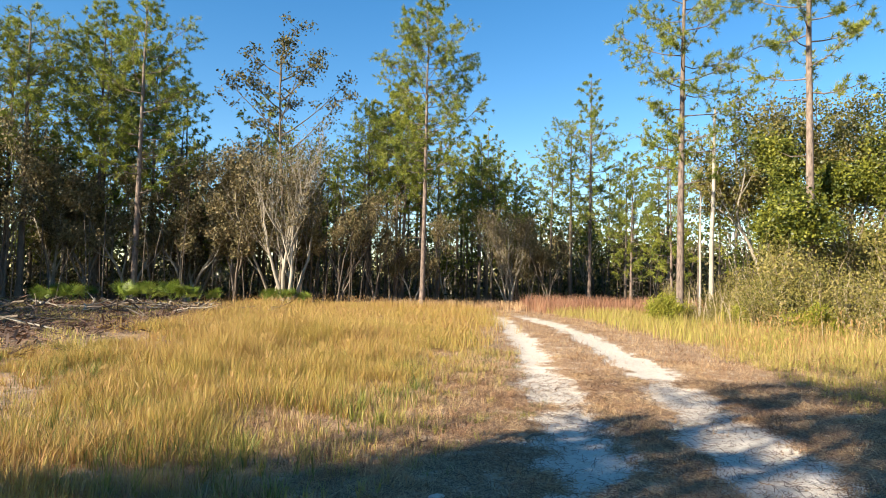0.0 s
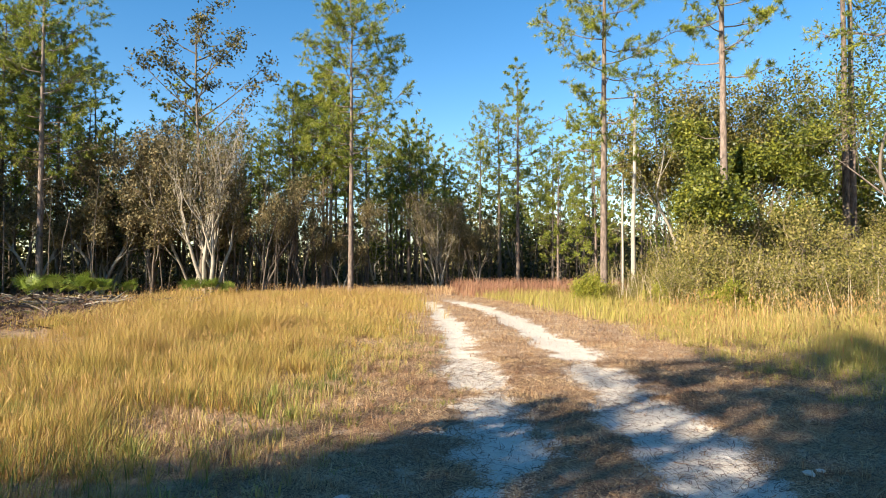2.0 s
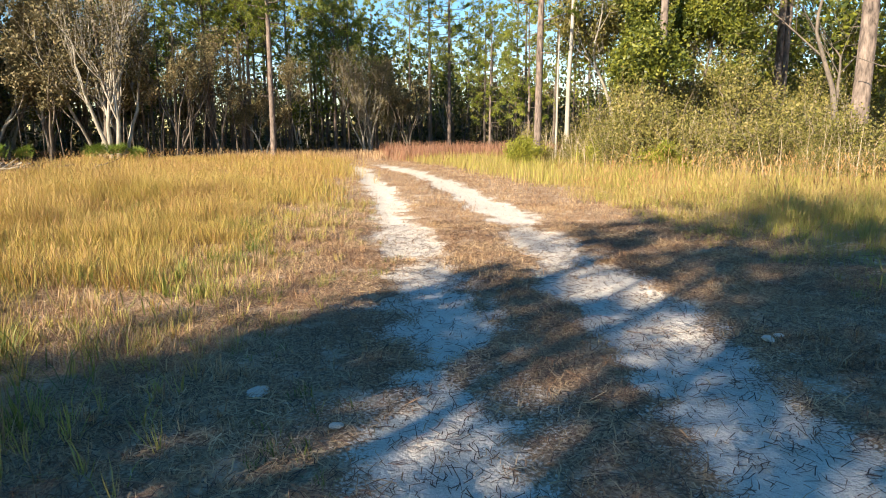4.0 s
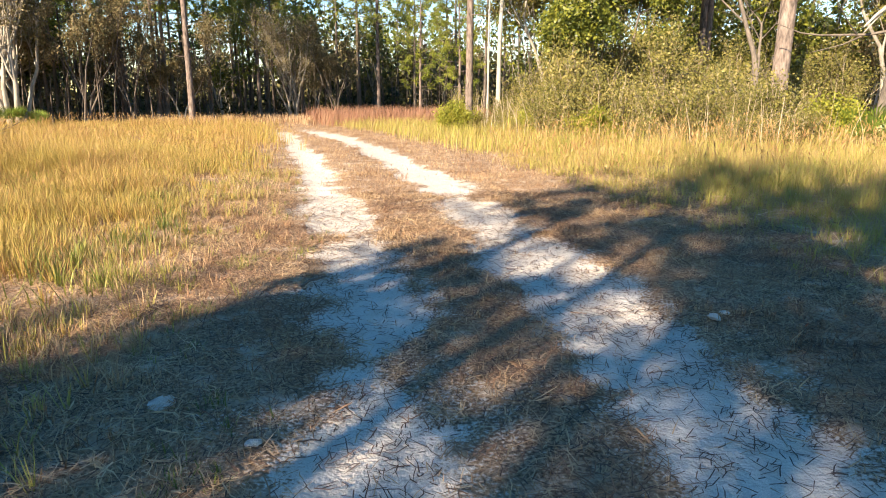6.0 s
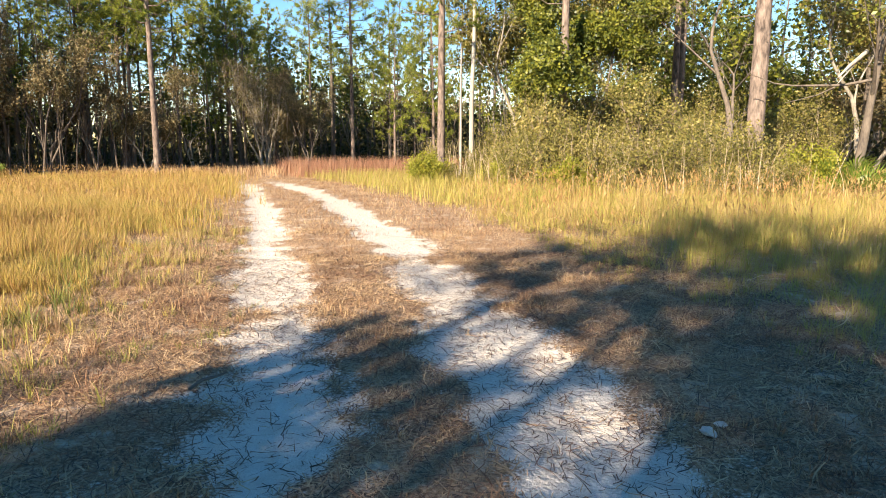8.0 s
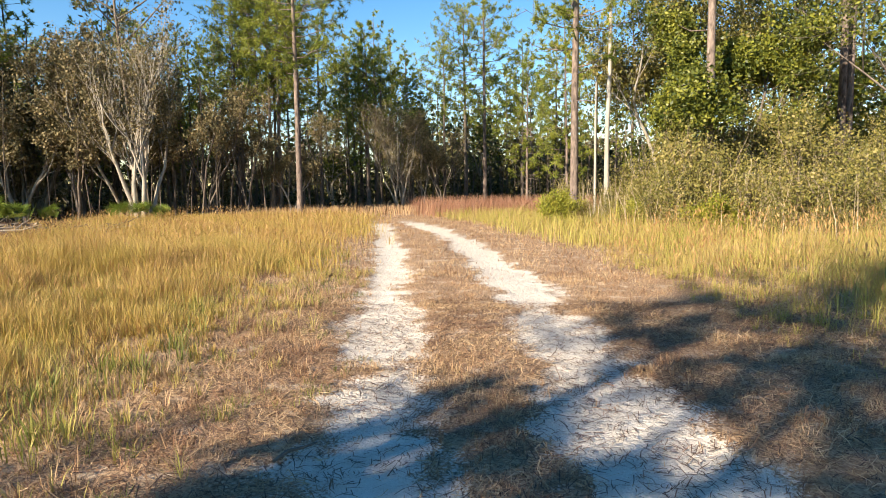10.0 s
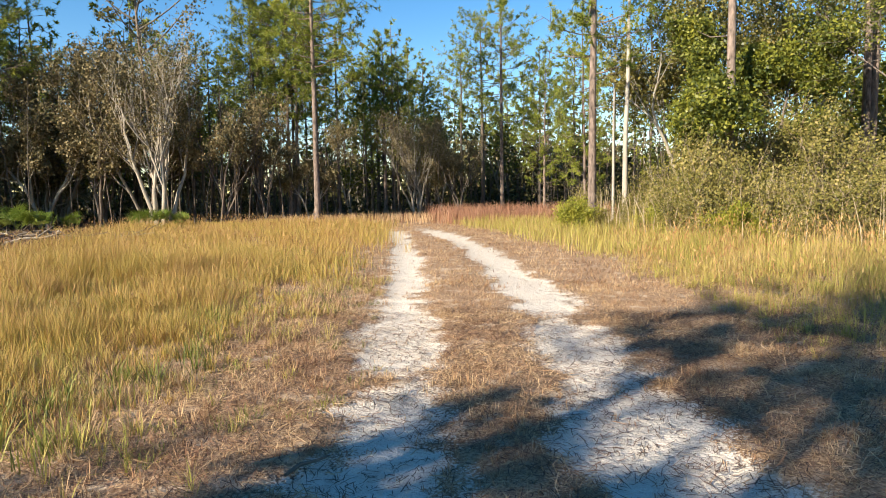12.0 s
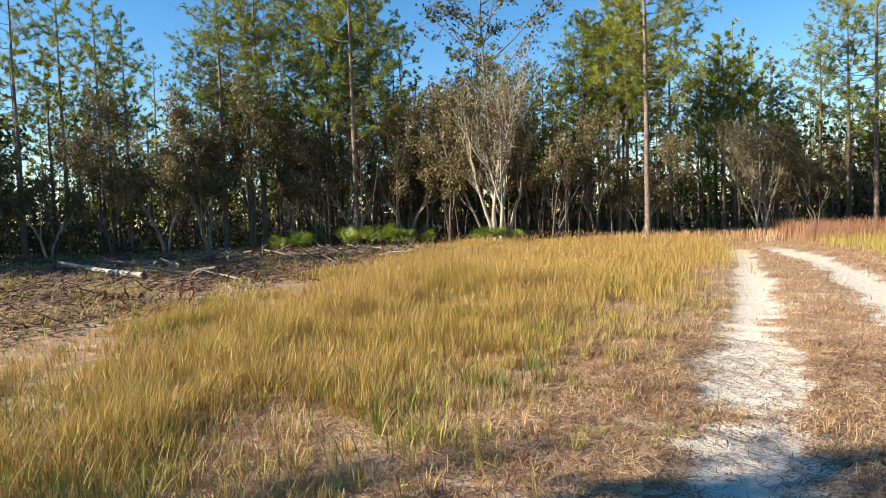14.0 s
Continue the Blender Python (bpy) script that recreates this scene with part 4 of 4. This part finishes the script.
# undergrowth between the trunks; the wood's shade is put into most leaves' colour
c = []
for i in range(2600):
    a = rf.uniform(-88, 64)
    d = wood_edge(a) + 0.5 + abs(rf.normal(0, 20))
    hgt = rf.uniform(0.5, 3.2) if d < 62 else rf.uniform(1, 8)
    k = 34
    p = rf.normal(0, 1, (k, 3)) * np.array([0.9, 0.9, hgt * 0.35]) * (1.0 if d < 62 else 1.8)
    if i % 3 == 0:
        d = rf.uniform(66, 105)
        hgt = rf.uniform(1, 3) if i % 2 else rf.uniform(3, 8)
        p = rf.normal(0, 1, (k, 3)) * np.array([3.0, 3.0, hgt * 0.4])
    p[:, 2] = np.abs(p[:, 2] + hgt * 0.45) + 0.05
    c.append(p + np.array([d * math.sin(radians(a)), d * math.cos(radians(a)) + 1, 0]))
for i in range(1400):
    a, d = (rf.uniform(-4, 45), rf.uniform(52, 92)) if i < 900 else (rf.uniform(28, 64), rf.uniform(44, 85))
    hgt = rf.uniform(1.5, 6.5) if i < 900 else rf.uniform(3.0, 10.0)
    p = rf.normal(0, 1, (34, 3)) * np.array([2.2, 2.2, hgt * 0.35])
    p[:, 2] = np.abs(p[:, 2] + hgt * 0.45) + 0.05
    c.append(p + np.array([d * math.sin(radians(a)), d * math.cos(radians(a)) + 1, 0]))
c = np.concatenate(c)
# one leaf in five keeps its own colour, the rest take the shade-dark ramp
for name, mtl, sel in (("undergrowth", DRY_LEAF, c[::5]), ("undergrowth", SHADED_LEAF, np.concatenate([c[k::5] for k in (1, 2, 3, 4)]))):
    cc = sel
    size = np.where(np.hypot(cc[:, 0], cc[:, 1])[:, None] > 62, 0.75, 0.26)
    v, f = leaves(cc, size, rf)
    stuff(name, raw("undergrowth", v, f, mtl), "tangled undergrowth between the trunks, most leaves coloured dark for shade", "undergrowth")
lines = []
for i in range(900):
    a = rf.uniform(-88, 64)
    d = wood_edge(a) - (5 if a < 5 else -2) + abs(rf.normal(0, 14))
    p = np.array([d * math.sin(radians(a)), d * math.cos(radians(a)) + 1, -0.1])
    h, le = rf.uniform(2.5, 8), rf.normal(0, 0.12, 2)
    lines.append((np.array([p, p + np.array([le[0] * h * 0.3, le[1] * h * 0.3, h * 0.5]), p + np.array([le[0] * h, le[1] * h, h])]), np.array([1, 0.75, 0.3]) * rf.uniform(0.02, 0.06)))
v, f = tubes(lines, 4)
stuff("saplings", raw("saplings", v, f, DARK_BARK, True), "thin dark saplings crowding the wood", "undergrowth")

# ---- trees behind the walker, whose shade falls across the track ----
along_sun, across_sun = np.array([0.63, 0.777]), np.array([0.777, -0.63])
shade = broadleaf("oak_tree", "broad oak behind the walker", 71, 10.0, 0.2, 1, 0.08, 4, OAK_LEAF, DARK_BARK, 5, 0.32, 0.45, split=(2, 5), gnarl=0.65, group="trees behind", lowest=4, first=0.45)
put(shade, *(along_sun * -8.8 + across_sun * -3.95), 240, 0.7)
for src, s, c, tu, si in [(pine_p, -12.8, -3.05, 180, 1.1), (pine_a, -16.0, 0.1, 180, 0.75), (pine_a, -11.2, -2.6, 330, 0.45), (shade, -24.0, -3.95, 210, 1.3),
                          (pine_a, -10.4, 1.0, 330, 0.75), (pine_p, -4.0, 0.1, 60, 0.55), (shade, -6.0, 9.0, 340, 1.0), (shade, -11.0, 8.0, 280, 1.1)]:
    again(src, *(along_sun * s + across_sun * c), tu, si)
for s, c, tu in [(-12.0, 0.6, 0), (-11.6, -0.6, 70), (-10.2, -2.4, 140), (-10.6, -3.8, 200), (-10.8, -1.5, 320), (-12.5, 1.8, 30)]:
    again(pine_tall, *(along_sun * s + across_sun * c), tu, 0.82, 0.70)
rs = np.random.default_rng(31)
for i in range(30):
    p = along_sun * rs.uniform(-24, -17) + across_sun * rs.uniform(-50, -27)
    again(far_h[1] if i % 2 else far_p[2], p[0], p[1], rs.uniform(0, 360), rs.uniform(1.3, 1.6) if i % 2 else rs.uniform(0.7, 0.85))
for px, py, si in [(-13.2, 42, 0.85), (-10.9, 47, 0.75), (-10.2, 48, 0.7)]:
    again(pine_c, px, py, rs.uniform(0, 360), si * 0.8, 1.15)

# ---- cleared patch with logging debris ----
log = thing("fallen_log", "long bleached log lying in the cleared patch", "log")
v, f = tubes([(np.array([[0, 0, 0.1], [3, 0.2, 0.12], [6, 0.1, 0.14], [9, 0.4, 0.3]]), np.array([0.10, 0.09, 0.075, 0.05]))], 8)
part("trunk", raw("log_trunk", v, f, SNAG_WOOD, True), log)
log.matrix_basis = pose(-19.3, 12.7, 0.04, 0, 0, 169.6)
rd = np.random.default_rng(15)
v, f = tubes([(np.array([[-0.7, 0, 0], [-0.2, 0.06, 0.05], [0.3, -0.03, 0.03], [0.8, 0.08, 0.09]]), np.array([0.03, 0.027, 0.02, 0.008])),
              (np.array([[0.1, 0, 0.04], [0.35, 0.22, 0.14], [0.5, 0.38, 0.2]]), np.array([0.02, 0.014, 0.006]))], 6)
STICK = raw("stick", v, f, GREY_BARK, True)
STICK_D = raw("stick", v, f, DARK_BARK, True)
for i in range(110):
    y_ = rd.uniform(13, 28)
    x_ = rd.uniform(-31, -13 - 0.36 * (y_ - 10))
    if i > 70:
        x_, y_ = rd.uniform(-29, -14), 24 + rd.normal(0, 1.4)
    b = tagged(new("fallen_branch", STICK_D if i % 3 else STICK), "weathered broken branch on cleared ground", "branch", "logging debris")
    b.matrix_basis = pose(x_, y_, 0.06 + rd.uniform(0, 0.12), rd.normal(0, 12), rd.normal(0, 12), rd.uniform(0, 360)) @ Matrix.Scale(rd.uniform(0.6, 1.7), 4)
x, y = scatter(40000, -40, -10, 4, 30, rd, lambda x, y: np.clip((-10.8 - 0.36 * (y - 10) - x) / 2, 0, 1) * (0.2 + 0.8 * rough(x, y, 1.5, 20)))
stuff("bark_debris", strewn("bark_debris", x, y, 0.5, 0.045, DEAD_BITS, rd, 0.10), "heaps of bark and broken twigs on cleared ground", "debris")
x, y = scatter(40000, -38, -10, 3, 30, rd, lambda x, y: np.clip((-10.8 - 0.36 * (y - 10) - x) / 2, 0, 1) * (rough(x, y, 1.2, 23) > 0.5))
stuff("sparse_grass", blades("sparse_grass", x, y, 0.26, 0.016, VERGE_GRASS, rd, 0.7), "thin yellow-green grass on cleared ground", "grass")

# ---- small things by the track ----
twig = thing("twig", "short dark stick lying beside the sand rut", "stick")
v, f = tubes([(np.array([[-0.16, -0.05, 0.02], [-0.05, 0.0, 0.04], [0.06, 0.01, 0.035], [0.17, 0.07, 0.02]]), np.array([0.011, 0.012, 0.010, 0.005]))], 6)
part("stick", raw("twig", v, f, DARK_BARK, True), twig)
twig.matrix_basis = pose(-0.95, 5.72, 0.0, 0, 0, 40)

STONE = mat("pale_limestone", (0.45, 0.42, 0.37), (0.78, 0.74, 0.66), 9, 0.9, 0.6, 60)


def stone(x, y, size, seed):
    bm = bmesh.new()
    bmesh.ops.create_icosphere(bm, subdivisions=3, radius=1)
    for v in bm.verts:
        k = 1 + 0.35 * noise.noise(v.co * 1.3 + Vector((seed, 0, 0))) + 0.12 * noise.noise(v.co * 4 + Vector((0, seed, 0)))
        v.co = Vector((v.co.x * k * 1.3, v.co.y * k, v.co.z * k * 0.55))
    me = bpy.data.meshes.new("stone")
    bm.to_mesh(me)
    bm.free()
    me.materials.append(STONE)
    ob = tagged(new("stone", me), "small pale limestone lump lying in the litter", "stone", "pale stones")
    ob.matrix_basis = pose(x, y, size * 0.18, 0, 0, seed * 50) @ Matrix.Scale(size, 4)


for px, py, sz, sd in [(-1.47, 3.52, 0.055, 1), (2.1, 4.66, 0.042, 2), (2.22, 4.75, 0.03, 3), (-0.9, 3.1, 0.03, 4)]:
    stone(px, py, sz, sd)

v, f = tubes([(np.array([[-1.1, -0.45, 3.4], [-0.75, -0.35, 3.7], [-0.35, -0.2, 3.95], [0.0, 0.0, 4.15]]), np.array([0.02, 0.045, 0.06, 0.06])),
              (np.array([[-1.05, -0.4, 3.25], [-0.7, -0.3, 3.6], [-0.4, -0.2, 3.9]]), np.array([0.012, 0.03, 0.045]))], 7)
part("broken_limb", raw("broken_limb", v, f, SNAG_WOOD, True), leaner, "pale splintered broken limb")
